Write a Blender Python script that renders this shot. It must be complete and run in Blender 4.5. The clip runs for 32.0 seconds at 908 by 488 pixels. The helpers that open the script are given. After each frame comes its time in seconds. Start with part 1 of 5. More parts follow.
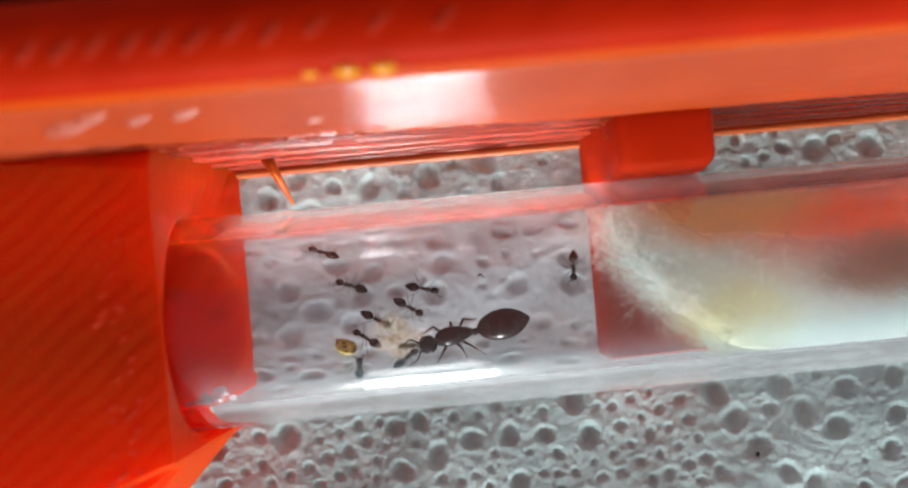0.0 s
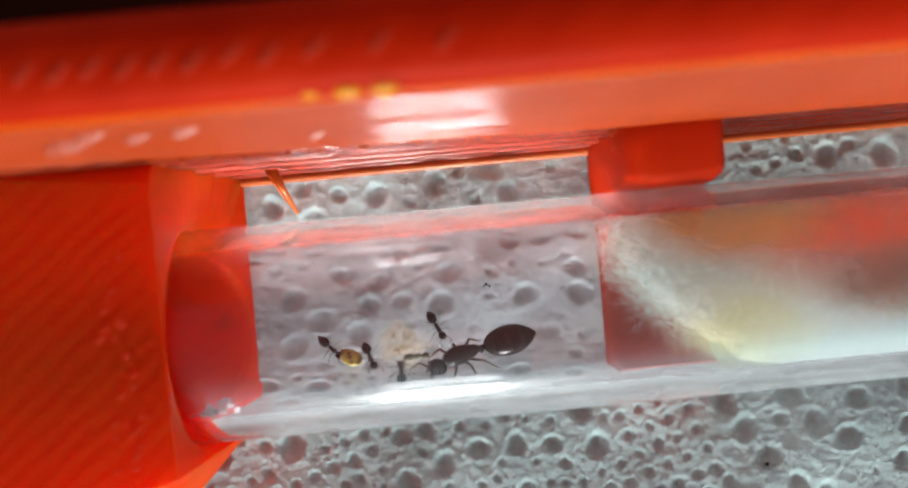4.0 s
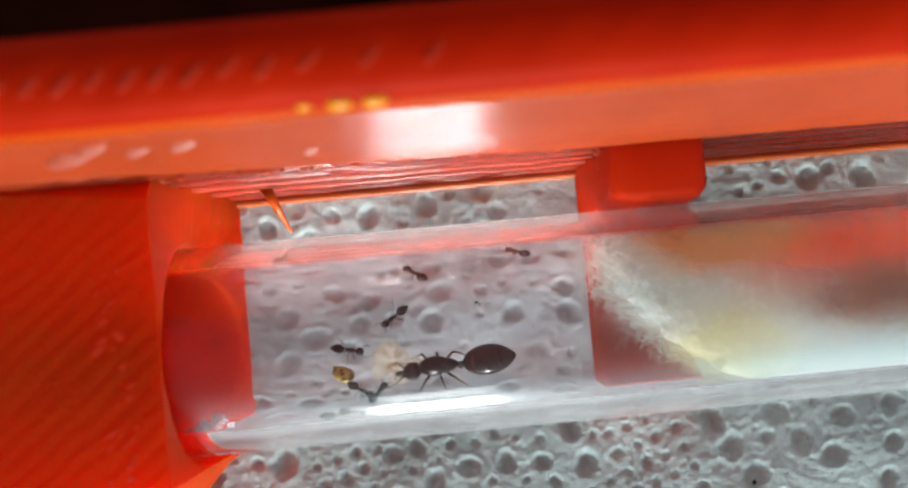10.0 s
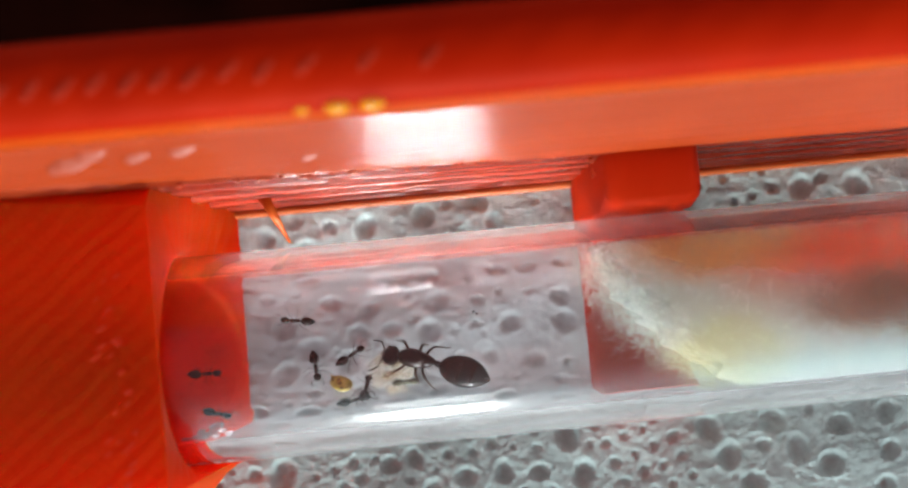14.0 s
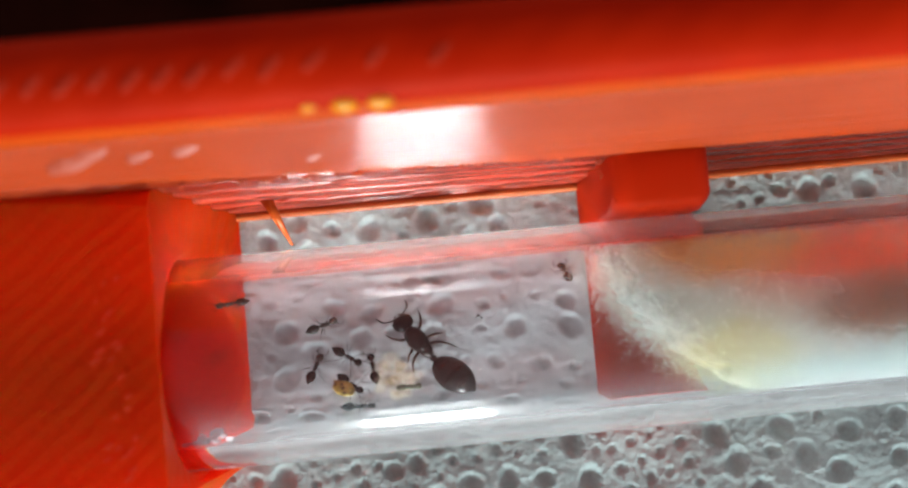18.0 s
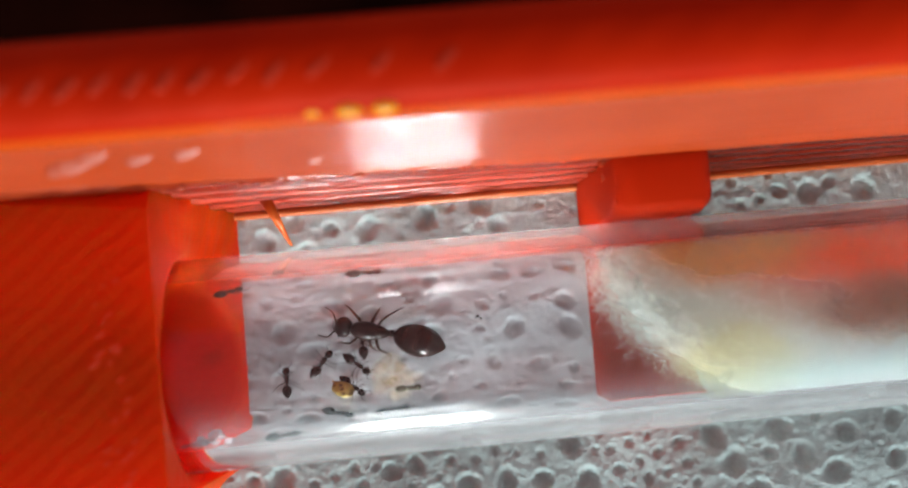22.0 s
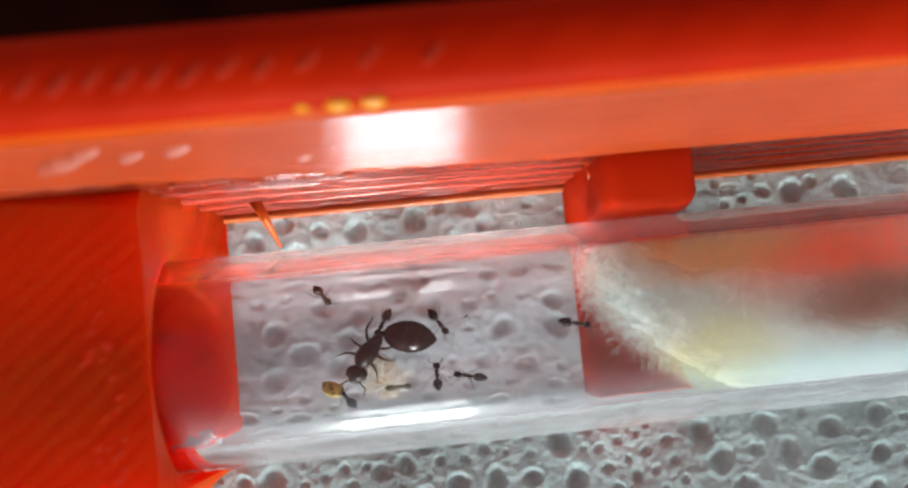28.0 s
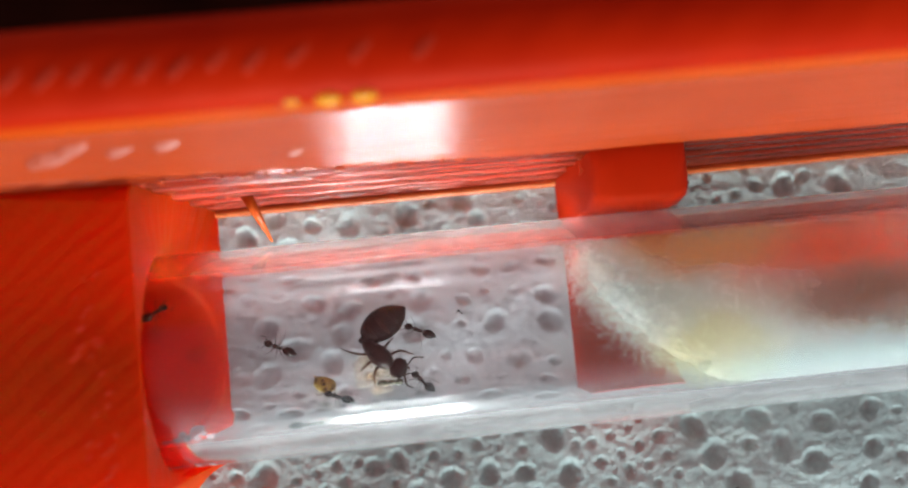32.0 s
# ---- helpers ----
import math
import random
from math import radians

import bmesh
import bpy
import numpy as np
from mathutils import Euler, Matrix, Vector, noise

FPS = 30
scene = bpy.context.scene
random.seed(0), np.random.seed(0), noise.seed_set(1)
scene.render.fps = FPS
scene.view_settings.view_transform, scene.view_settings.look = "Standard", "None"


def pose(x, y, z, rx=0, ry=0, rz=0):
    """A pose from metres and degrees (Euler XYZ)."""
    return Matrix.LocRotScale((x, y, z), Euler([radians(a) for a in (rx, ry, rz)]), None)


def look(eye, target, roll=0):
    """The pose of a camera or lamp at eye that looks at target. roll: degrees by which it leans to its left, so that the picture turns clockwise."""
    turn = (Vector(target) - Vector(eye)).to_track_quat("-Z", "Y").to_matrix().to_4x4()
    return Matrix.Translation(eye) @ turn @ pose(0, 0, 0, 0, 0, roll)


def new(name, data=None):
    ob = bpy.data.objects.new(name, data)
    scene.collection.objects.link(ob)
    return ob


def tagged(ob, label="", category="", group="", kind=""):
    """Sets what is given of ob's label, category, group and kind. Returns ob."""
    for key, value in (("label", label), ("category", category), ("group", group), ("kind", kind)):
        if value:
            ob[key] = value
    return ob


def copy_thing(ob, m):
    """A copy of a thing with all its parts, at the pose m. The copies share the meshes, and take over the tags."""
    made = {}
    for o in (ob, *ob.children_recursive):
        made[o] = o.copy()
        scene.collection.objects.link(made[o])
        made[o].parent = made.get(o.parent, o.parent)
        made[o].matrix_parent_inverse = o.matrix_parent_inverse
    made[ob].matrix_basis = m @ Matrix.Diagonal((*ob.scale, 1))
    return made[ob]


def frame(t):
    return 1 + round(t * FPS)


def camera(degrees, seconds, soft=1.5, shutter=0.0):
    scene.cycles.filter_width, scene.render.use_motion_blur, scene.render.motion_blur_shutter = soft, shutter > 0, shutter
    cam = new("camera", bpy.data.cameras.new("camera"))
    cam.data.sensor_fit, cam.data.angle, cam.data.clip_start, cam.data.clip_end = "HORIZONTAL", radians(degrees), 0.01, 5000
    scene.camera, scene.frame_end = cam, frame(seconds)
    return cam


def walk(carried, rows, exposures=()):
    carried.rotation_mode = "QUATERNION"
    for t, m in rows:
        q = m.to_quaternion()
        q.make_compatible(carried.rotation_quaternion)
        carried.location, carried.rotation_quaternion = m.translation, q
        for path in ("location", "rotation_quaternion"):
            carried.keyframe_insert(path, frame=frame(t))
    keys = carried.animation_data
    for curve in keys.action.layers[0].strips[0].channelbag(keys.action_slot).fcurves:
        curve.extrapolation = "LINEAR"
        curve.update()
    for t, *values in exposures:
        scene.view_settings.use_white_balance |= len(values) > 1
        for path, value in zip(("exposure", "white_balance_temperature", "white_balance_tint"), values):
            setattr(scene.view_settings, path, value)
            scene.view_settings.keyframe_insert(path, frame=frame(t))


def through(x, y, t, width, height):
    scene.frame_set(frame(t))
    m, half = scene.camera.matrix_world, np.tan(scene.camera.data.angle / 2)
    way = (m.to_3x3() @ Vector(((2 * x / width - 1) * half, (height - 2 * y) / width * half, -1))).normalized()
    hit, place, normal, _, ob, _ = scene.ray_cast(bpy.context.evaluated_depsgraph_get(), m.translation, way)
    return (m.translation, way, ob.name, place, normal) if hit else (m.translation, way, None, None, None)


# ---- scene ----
# camera: a phone held above a small printed nest stand, looking down
cam = camera(51.94, 32.0, soft=2.1)
# a close lens with little depth: sharp at the tube, soft at the wall's rim
cam.data.dof.use_dof, cam.data.dof.focus_distance, cam.data.dof.aperture_fstop = True, 0.0715, 17.0
PATH = [
    (0, -0.000788, -0.000044, 0.077378, -0.448, -0.715, 0.407),
    (0.5, -0.000508, 0.000381, 0.077271, -0.737, -0.338, 0.412),
    (1, -0.000113, 0.000304, 0.076880, -0.664, 0.002, 0.355),
    (1.5, 0.000626, 0.000670, 0.076315, -0.726, 0.344, 0.263),
    (2, 0.000962, 0.001009, 0.076032, -0.874, 0.521, 0.185),
    (2.5, 0.001432, 0.001259, 0.075868, -0.984, 0.600, 0.325),
    (3, 0.000705, 0.001353, 0.076166, -1.115, 0.104, 0.317),
    (3.5, 0.000069, 0.001721, 0.076374, -1.316, 0.072, 0.334),
    (5.5, -0.000958, 0.002359, 0.076899, -1.778, -0.062, 0.424),
    (6, -0.001252, 0.002428, 0.076492, -1.740, -0.168, 0.441),
    (6.5, -0.000237, 0.003291, 0.075452, -2.048, 0.114, 0.566),
    (7, 0.000615, 0.003778, 0.074531, -2.156, 0.152, 0.659),
    (7.5, 0.001184, 0.003497, 0.073903, -2.199, 0.250, 0.834),
    (8, 0.000754, 0.001424, 0.075181, -1.174, 0.186, 0.778),
    (8.5, 0.000712, 0.000625, 0.076433, -0.368, 0.235, 0.717),
    (9, 0.000483, 0.000442, 0.077133, 0.559, 0.086, 0.582),
    (9.5, 0.000271, 0.000338, 0.077811, 0.991, -0.088, 0.482),
    (10, 0.000266, 0.000038, 0.078305, 1.251, -0.105, 0.371),
    (10.5, 0.000382, -0.000334, 0.078571, 1.710, -0.265, 0.275),
    (11, 0.000415, -0.000607, 0.078489, 1.969, -0.339, 0.290),
    (11.5, 0.000447, -0.000850, 0.078729, 2.185, -0.235, 0.287),
    (12, 0.000493, -0.001031, 0.078718, 2.384, -0.247, 0.295),
    (12.5, 0.000357, -0.000927, 0.078516, 2.457, -0.393, 0.257),
    (13, 0.000347, -0.001046, 0.078545, 2.669, -0.368, 0.186),
    (13.5, 0.000356, -0.001233, 0.078740, 2.747, -0.291, 0.190),
    (15.5, -0.000268, -0.001379, 0.078187, 3.173, -0.269, 0.309),
    (16, -0.000327, -0.000920, 0.077644, 3.072, -0.362, 0.376),
    (16.5, -0.000123, -0.000652, 0.077354, 2.959, -0.395, 0.352),
    (17, -0.000561, -0.001556, 0.077903, 3.139, -0.567, 0.298),
    (17.5, -0.000379, -0.001906, 0.077757, 3.327, -0.529, 0.247),
    (18, -0.000407, -0.001619, 0.077691, 3.296, -0.531, 0.262),
    (18.5, -0.000289, -0.000835, 0.077077, 3.123, -0.580, 0.205),
    (19, -0.000286, -0.000479, 0.076828, 2.949, -0.687, 0.220),
    (19.5, -0.000346, -0.000382, 0.076530, 2.533, -0.738, 0.365),
    (20, -0.000942, -0.000902, 0.077104, 2.698, -0.862, 0.421),
    (20.5, -0.001101, -0.001156, 0.077489, 2.782, -0.939, 0.426),
    (21, -0.001274, -0.001019, 0.077504, 2.818, -1.028, 0.492),
    (21.5, -0.001181, -0.000647, 0.077546, 2.663, -1.072, 0.552),
    (22, -0.001254, -0.000573, 0.077445, 2.528, -1.215, 0.466),
    (22.5, -0.001034, -0.001258, 0.078485, 2.675, -1.095, 0.411),
    (23, -0.001388, -0.001885, 0.078624, 2.942, -1.313, 0.314),
    (23.5, -0.001419, -0.001903, 0.078069, 2.938, -1.443, 0.283),
    (24, -0.001580, -0.002085, 0.077833, 3.204, -1.637, 0.205),
    (24.5, -0.001287, -0.002092, 0.077992, 3.197, -1.460, 0.168),
    (25, -0.001540, -0.002235, 0.078190, 3.315, -1.516, 0.172),
    (25.5, -0.001593, -0.002074, 0.078136, 3.365, -1.701, 0.132),
    (27.5, -0.001450, -0.002142, 0.078015, 3.642, -1.889, 0.016),
    (28, -0.001321, -0.002041, 0.078097, 3.663, -1.958, -0.032),
    (28.5, -0.001366, -0.001884, 0.077873, 3.556, -2.120, -0.004),
    (29, -0.001290, -0.001908, 0.077690, 3.519, -2.171, 0.006),
    (29.5, -0.001099, -0.001896, 0.077793, 3.498, -2.082, 0.000),
    (30, -0.001116, -0.001898, 0.077906, 3.433, -2.185, 0.008),
    (30.5, -0.001114, -0.001859, 0.077784, 3.326, -2.323, -0.009),
    (31, -0.001081, -0.001852, 0.077662, 3.303, -2.220, 0.003),
    (31.5, -0.001165, -0.001857, 0.077687, 3.305, -2.303, -0.004),
    (32, -0.001123, -0.001953, 0.077855, 3.283, -2.282, -0.064),
]
walk(cam, [(t, pose(x, y, z, rx, ry, rz)) for t, x, y, z, rx, ry, rz in PATH])

# ---- world and lamps ----
world = bpy.data.worlds.new("room_light")
world.use_nodes = True
wt = world.node_tree
wn = wt.nodes["Background"]
# the room is brighter on the side of its window, dim at the back and overhead
wc = wt.nodes.new("ShaderNodeTexCoord")
ws = wt.nodes.new("ShaderNodeSeparateXYZ")
wm = wt.nodes.new("ShaderNodeMapRange")
wm.inputs["From Min"].default_value, wm.inputs["From Max"].default_value = -1.0, 1.0
wm.inputs["To Min"].default_value, wm.inputs["To Max"].default_value = 1.0, 0.43
wt.links.new(wc.outputs["Generated"], ws.inputs["Vector"])
wt.links.new(ws.outputs["Y"], wm.inputs["Value"])
wz = wt.nodes.new("ShaderNodeMapRange")
wz.inputs["From Min"].default_value, wz.inputs["From Max"].default_value = 0.18, 0.72
wz.inputs["To Min"].default_value, wz.inputs["To Max"].default_value = 0.95, 0.29
wx = wt.nodes.new("ShaderNodeMath")
wx.operation = "MULTIPLY"
wt.links.new(ws.outputs["Z"], wz.inputs["Value"])
# overhead the room is warm with light thrown back from the stand
wk = wt.nodes.new("ShaderNodeMapRange")
wk.inputs["From Min"].default_value, wk.inputs["From Max"].default_value = 0.35, 0.9
wt.links.new(ws.outputs["Z"], wk.inputs["Value"])
wq = wt.nodes.new("ShaderNodeMix")
wq.data_type = "RGBA"
wq.inputs["A"].default_value = (0.64, 0.92, 0.97, 1)
wq.inputs["B"].default_value = (1.0, 0.46, 0.45, 1)
wt.links.new(wk.outputs["Result"], wq.inputs["Factor"])
wt.links.new(wq.outputs["Result"], wn.inputs["Color"])
wt.links.new(wm.outputs["Result"], wx.inputs[0])
wt.links.new(wz.outputs["Result"], wx.inputs[1])
wr = wt.nodes.new("ShaderNodeMapRange")
wr.inputs["From Min"].default_value, wr.inputs["From Max"].default_value = -1.0, 1.0
wr.inputs["To Min"].default_value, wr.inputs["To Max"].default_value = 1.7, 1.7
wt.links.new(ws.outputs["X"], wr.inputs["Value"])
wy = wt.nodes.new("ShaderNodeMath")
wy.operation = "MULTIPLY"
wt.links.new(wx.outputs["Value"], wy.inputs[0])
wt.links.new(wr.outputs["Result"], wy.inputs[1])
wt.links.new(wy.outputs["Value"], wn.inputs["Strength"])
scene.world = world

LAMP_AZ, LAMP_D = 5.0, 0.60


def lamp_point(az, el, d):
    """A place d metres from the stand: az degrees to the right of the near side, el degrees up."""
    a, e = radians(az), radians(el)
    return Vector((d * math.sin(a) * math.cos(e), -d * math.cos(a) * math.cos(e), d * math.sin(e)))


# one upright oval lamp, low on the near side
for el, height, watts in ((6.8, 0.104, 4.9),):
    key = new("lamp_panel_light", bpy.data.lights.new("lamp_panel_light", "AREA"))
    key.data.shape, key.data.size, key.data.size_y = "RECTANGLE", 0.080, height
    key.data.energy = watts
    key.data.color = (0.86, 1.0, 0.99)
    key.matrix_world = look(lamp_point(LAMP_AZ, el, LAMP_D), (0, 0, 0.01))

# ---- small helpers ----
MM = 0.001
TURN = 5.6                     # the stand lies turned on the mat
UX, UY = math.cos(radians(TURN)), math.sin(radians(TURN))


def uvz(u, v, z):
    """Millimetres along, across and above the stand, as a world place in metres."""
    return Vector(((u * UX - v * UY) * MM, (u * UY + v * UX) * MM, z * MM))


def link_mesh(name, bm, material, smooth=True):
    me = bpy.data.meshes.new(name)
    bmesh.ops.recalc_face_normals(bm, faces=bm.faces[:])
    bm.to_mesh(me)
    bm.free()
    if smooth:
        me.shade_smooth()
    if material:
        me.materials.append(material)
    return me


def part(name, bm, material, parent, label="", smooth=True):
    ob = new(name, link_mesh(name, bm, material, smooth))
    ob.parent = parent
    if label:
        tagged(ob, label)
    return ob


def thing(name, m, label, category, group="", kind=""):
    ob = new(name)
    ob.empty_display_size = 0.002
    ob.matrix_basis = m
    return tagged(ob, label, category, group, kind)


def loft(rings, closed=True):
    """A solid from rings of places (metres), capped at both ends."""
    bm = bmesh.new()
    rows = [[bm.verts.new(p) for p in ring] for ring in rings]
    n = len(rows[0])
    for a, b in zip(rows, rows[1:]):
        for i in range(n if closed else n - 1):
            j = (i + 1) % n
            bm.faces.new((a[i], a[j], b[j], b[i]))
    if closed:
        bm.faces.new(list(reversed(rows[0])))
        bm.faces.new(rows[-1])
    return bm


def bevelled(bm, width, segments=3, angle=35):
    bmesh.ops.recalc_face_normals(bm, faces=bm.faces[:])
    edges = [e for e in bm.edges if len(e.link_faces) == 2 and e.calc_face_angle(0) > radians(angle)]
    bmesh.ops.bevel(bm, geom=edges, offset=width * MM, segments=segments, profile=0.5, affect="EDGES", clamp_overlap=True)
    return bm


# ---- materials ----
def base_material(name):
    m = bpy.data.materials.new(name)
    m.use_nodes = True
    nt = m.node_tree
    return m, nt, nt.nodes["Principled BSDF"]


def node(nt, kind, **values):
    n = nt.nodes.new(kind)
    for k, v in values.items():
        n.inputs[k].default_value = v
    return n


def ramp(nt, fac, stops):
    r = nt.nodes.new("ShaderNodeValToRGB")
    while len(r.color_ramp.elements) < len(stops):
        r.color_ramp.elements.new(0.5)
    for e, (at, c) in zip(r.color_ramp.elements, stops):
        e.position, e.color = at, (*c, 1)
    nt.links.new(fac, r.inputs["Fac"])
    return r.outputs["Color"]


def plastic(name, rough, layer=0.0, layer_axis="z", pitch=0.2, spec=0.5, through=0.25, ridge=0.00012, wobble=1.2, grain=0.25, deep=0.0,
            tones=((0.66, 0.030, 0.003), (0.78, 0.046, 0.005))):
    """Orange printed plastic: some light goes through it; with fine layer lines."""
    m, nt, b = base_material(name)
    co = nt.nodes.new("ShaderNodeTexCoord")
    big = node(nt, "ShaderNodeTexNoise", Scale=140.0, Detail=4.0)
    nt.links.new(co.outputs["Object"], big.inputs["Vector"])
    col = ramp(nt, big.outputs["Fac"], [(0.3, tones[0]), (0.7, tones[1])])
    nt.links.new(col, b.inputs["Base Color"])
    b.inputs["Roughness"].default_value = rough
    b.inputs["Specular IOR Level"].default_value = spec
    b.inputs["Specular Tint"].default_value = (1.0, 0.7, 0.5, 1) if rough >= 0.45 else (1, 1, 1, 1)
    b.inputs["Subsurface Weight"].default_value = deep
    b.inputs["Subsurface Radius"].default_value = (0.0100, 0.0009, 0.0003)
    b.inputs["Subsurface Scale"].default_value = 1.0
    fine = node(nt, "ShaderNodeTexNoise", Scale=2600.0, Detail=3.0)
    nt.links.new(co.outputs["Object"], fine.inputs["Vector"])
    bump = node(nt, "ShaderNodeBump", Strength=grain, Distance=0.00006)
    nt.links.new(fine.outputs["Fac"], bump.inputs["Height"])
    last = bump
    if layer:
        wave = nt.nodes.new("ShaderNodeTexWave")
        wave.wave_type, wave.bands_direction = "BANDS", {"x": "X", "y": "Y", "z": "Z", "d": "DIAGONAL"}[layer_axis]
        wave.inputs["Scale"].default_value = 0.314 / (pitch * MM)
        wave.inputs["Distortion"].default_value = wobble
        wave.inputs["Detail"].default_value = 2.0
        wave.inputs["Detail Scale"].default_value = 0.4
        turned = nt.nodes.new("ShaderNodeVectorMath")
        turned.operation = "MULTIPLY"
        turned.inputs[1].default_value = (1, -1, 0.2) if layer_axis == "d" else (1, 1, 1)
        nt.links.new(co.outputs["Object"], turned.inputs[0])
        nt.links.new(turned.outputs["Vector"], wave.inputs["Vector"])
        lb = node(nt, "ShaderNodeBump", Strength=layer, Distance=ridge)
        nt.links.new(wave.outputs["Fac"], lb.inputs["Height"])
        nt.links.new(bump.outputs["Normal"], lb.inputs["Normal"])
        last = lb
    nt.links.new(last.outputs["Normal"], b.inputs["Normal"])
    glow = node(nt, "ShaderNodeBsdfTranslucent", Color=(0.92, 0.042, 0.006, 1))
    mix = nt.nodes.new("ShaderNodeMixShader")
    mix.inputs["Fac"].default_value = through
    nt.links.new(b.outputs["BSDF"], mix.inputs[1])
    nt.links.new(glow.outputs["BSDF"], mix.inputs[2])
    nt.links.new(mix.outputs["Shader"], nt.nodes["Material Output"].inputs["Surface"])
    return m


# one plastic throughout: each part's light or shade is put into its tone
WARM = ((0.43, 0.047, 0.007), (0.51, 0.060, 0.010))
SHADED = ((0.20, 0.016, 0.006), (0.26, 0.022, 0.008))
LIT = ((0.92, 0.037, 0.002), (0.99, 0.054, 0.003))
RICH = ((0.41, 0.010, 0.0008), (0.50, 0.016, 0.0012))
REFLECTION = ((1.0, 0.42, 0.008), (1.0, 0.50, 0.014))
M_ORANGE = plastic("orange_lower_wall", 0.14, 0.0, "z", 0.35, 0.4, 0.10, 0.00006, 0.3, 0.15, tones=SHADED)
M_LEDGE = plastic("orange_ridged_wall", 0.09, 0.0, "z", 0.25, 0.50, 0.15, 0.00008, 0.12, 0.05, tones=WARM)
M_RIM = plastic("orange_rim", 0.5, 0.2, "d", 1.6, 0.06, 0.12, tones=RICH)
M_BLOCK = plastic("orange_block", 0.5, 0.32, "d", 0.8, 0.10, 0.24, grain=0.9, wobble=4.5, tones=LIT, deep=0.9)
M_BLISTER = plastic("orange_blister", 0.4, 0.0, "z", 1.3, 0.4, 0.3, tones=((0.84, 0.040, 0.003), (0.94, 0.055, 0.005)))
M_SEAM_GLINT = plastic("orange_seam_glint", 0.2, 0.0, "z", 1.3, 0.6, 0.35, tones=REFLECTION)
M_CRADLE = plastic("orange_cradle", 0.5, 0.0, "z", 1.3, 0.08, 0.2, tones=((0.48, 0.018, 0.002), (0.56, 0.026, 0.003)))
M_BURR = plastic("orange_burr", 0.3, 0.0, "z", 1.3, 0.3, 0.3, tones=((0.34, 0.055, 0.005), (0.42, 0.075, 0.006)))
M_BEAD = plastic("orange_bead", 0.12, 0.0, "z", 1.3, 0.9, 0.1, tones=WARM)
M_MARK = plastic("orange_print_mark", 0.5, 0.0, "z", 1.3, 0.3, 0.15, tones=((0.56, 0.036, 0.013), (0.66, 0.048, 0.018)))
M_SMEAR = plastic("orange_smear", 0.44, 0.0, "z", 1.3, 0.6, 0.15, tones=WARM)
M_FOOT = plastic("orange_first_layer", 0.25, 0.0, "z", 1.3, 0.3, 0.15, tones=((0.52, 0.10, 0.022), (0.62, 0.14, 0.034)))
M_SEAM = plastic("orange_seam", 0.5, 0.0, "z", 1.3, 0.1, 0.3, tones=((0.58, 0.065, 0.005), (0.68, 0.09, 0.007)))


def mat_surface():
    m, nt, b = base_material("white_foam_sheet")
    co = nt.nodes.new("ShaderNodeTexCoord")
    n1 = node(nt, "ShaderNodeTexNoise", Scale=90.0, Detail=5.0)
    n2 = node(nt, "ShaderNodeTexNoise", Scale=4300.0, Detail=4.0, Roughness=0.72)
    for n in (n1, n2):
        nt.links.new(co.outputs["Object"], n.inputs["Vector"])
    mix = nt.nodes.new("ShaderNodeMath")
    mix.operation = "MULTIPLY_ADD"
    nt.links.new(n2.outputs["Fac"], mix.inputs[0])
    mix.inputs[1].default_value = 0.5
    nt.links.new(n1.outputs["Fac"], mix.inputs[2])
    col = ramp(nt, mix.outputs["Value"], [(0.45, (0.35, 0.42, 0.42)), (0.95, (0.72, 0.85, 0.845))])
    nt.links.new(col, b.inputs["Base Color"])
    b.inputs["Roughness"].default_value = 0.6
    bump = node(nt, "ShaderNodeBump", Strength=1.0, Distance=0.00034)
    nt.links.new(n2.outputs["Fac"], bump.inputs["Height"])
    nt.links.new(bump.outputs["Normal"], b.inputs["Normal"])
    return m


M_MAT = mat_surface()


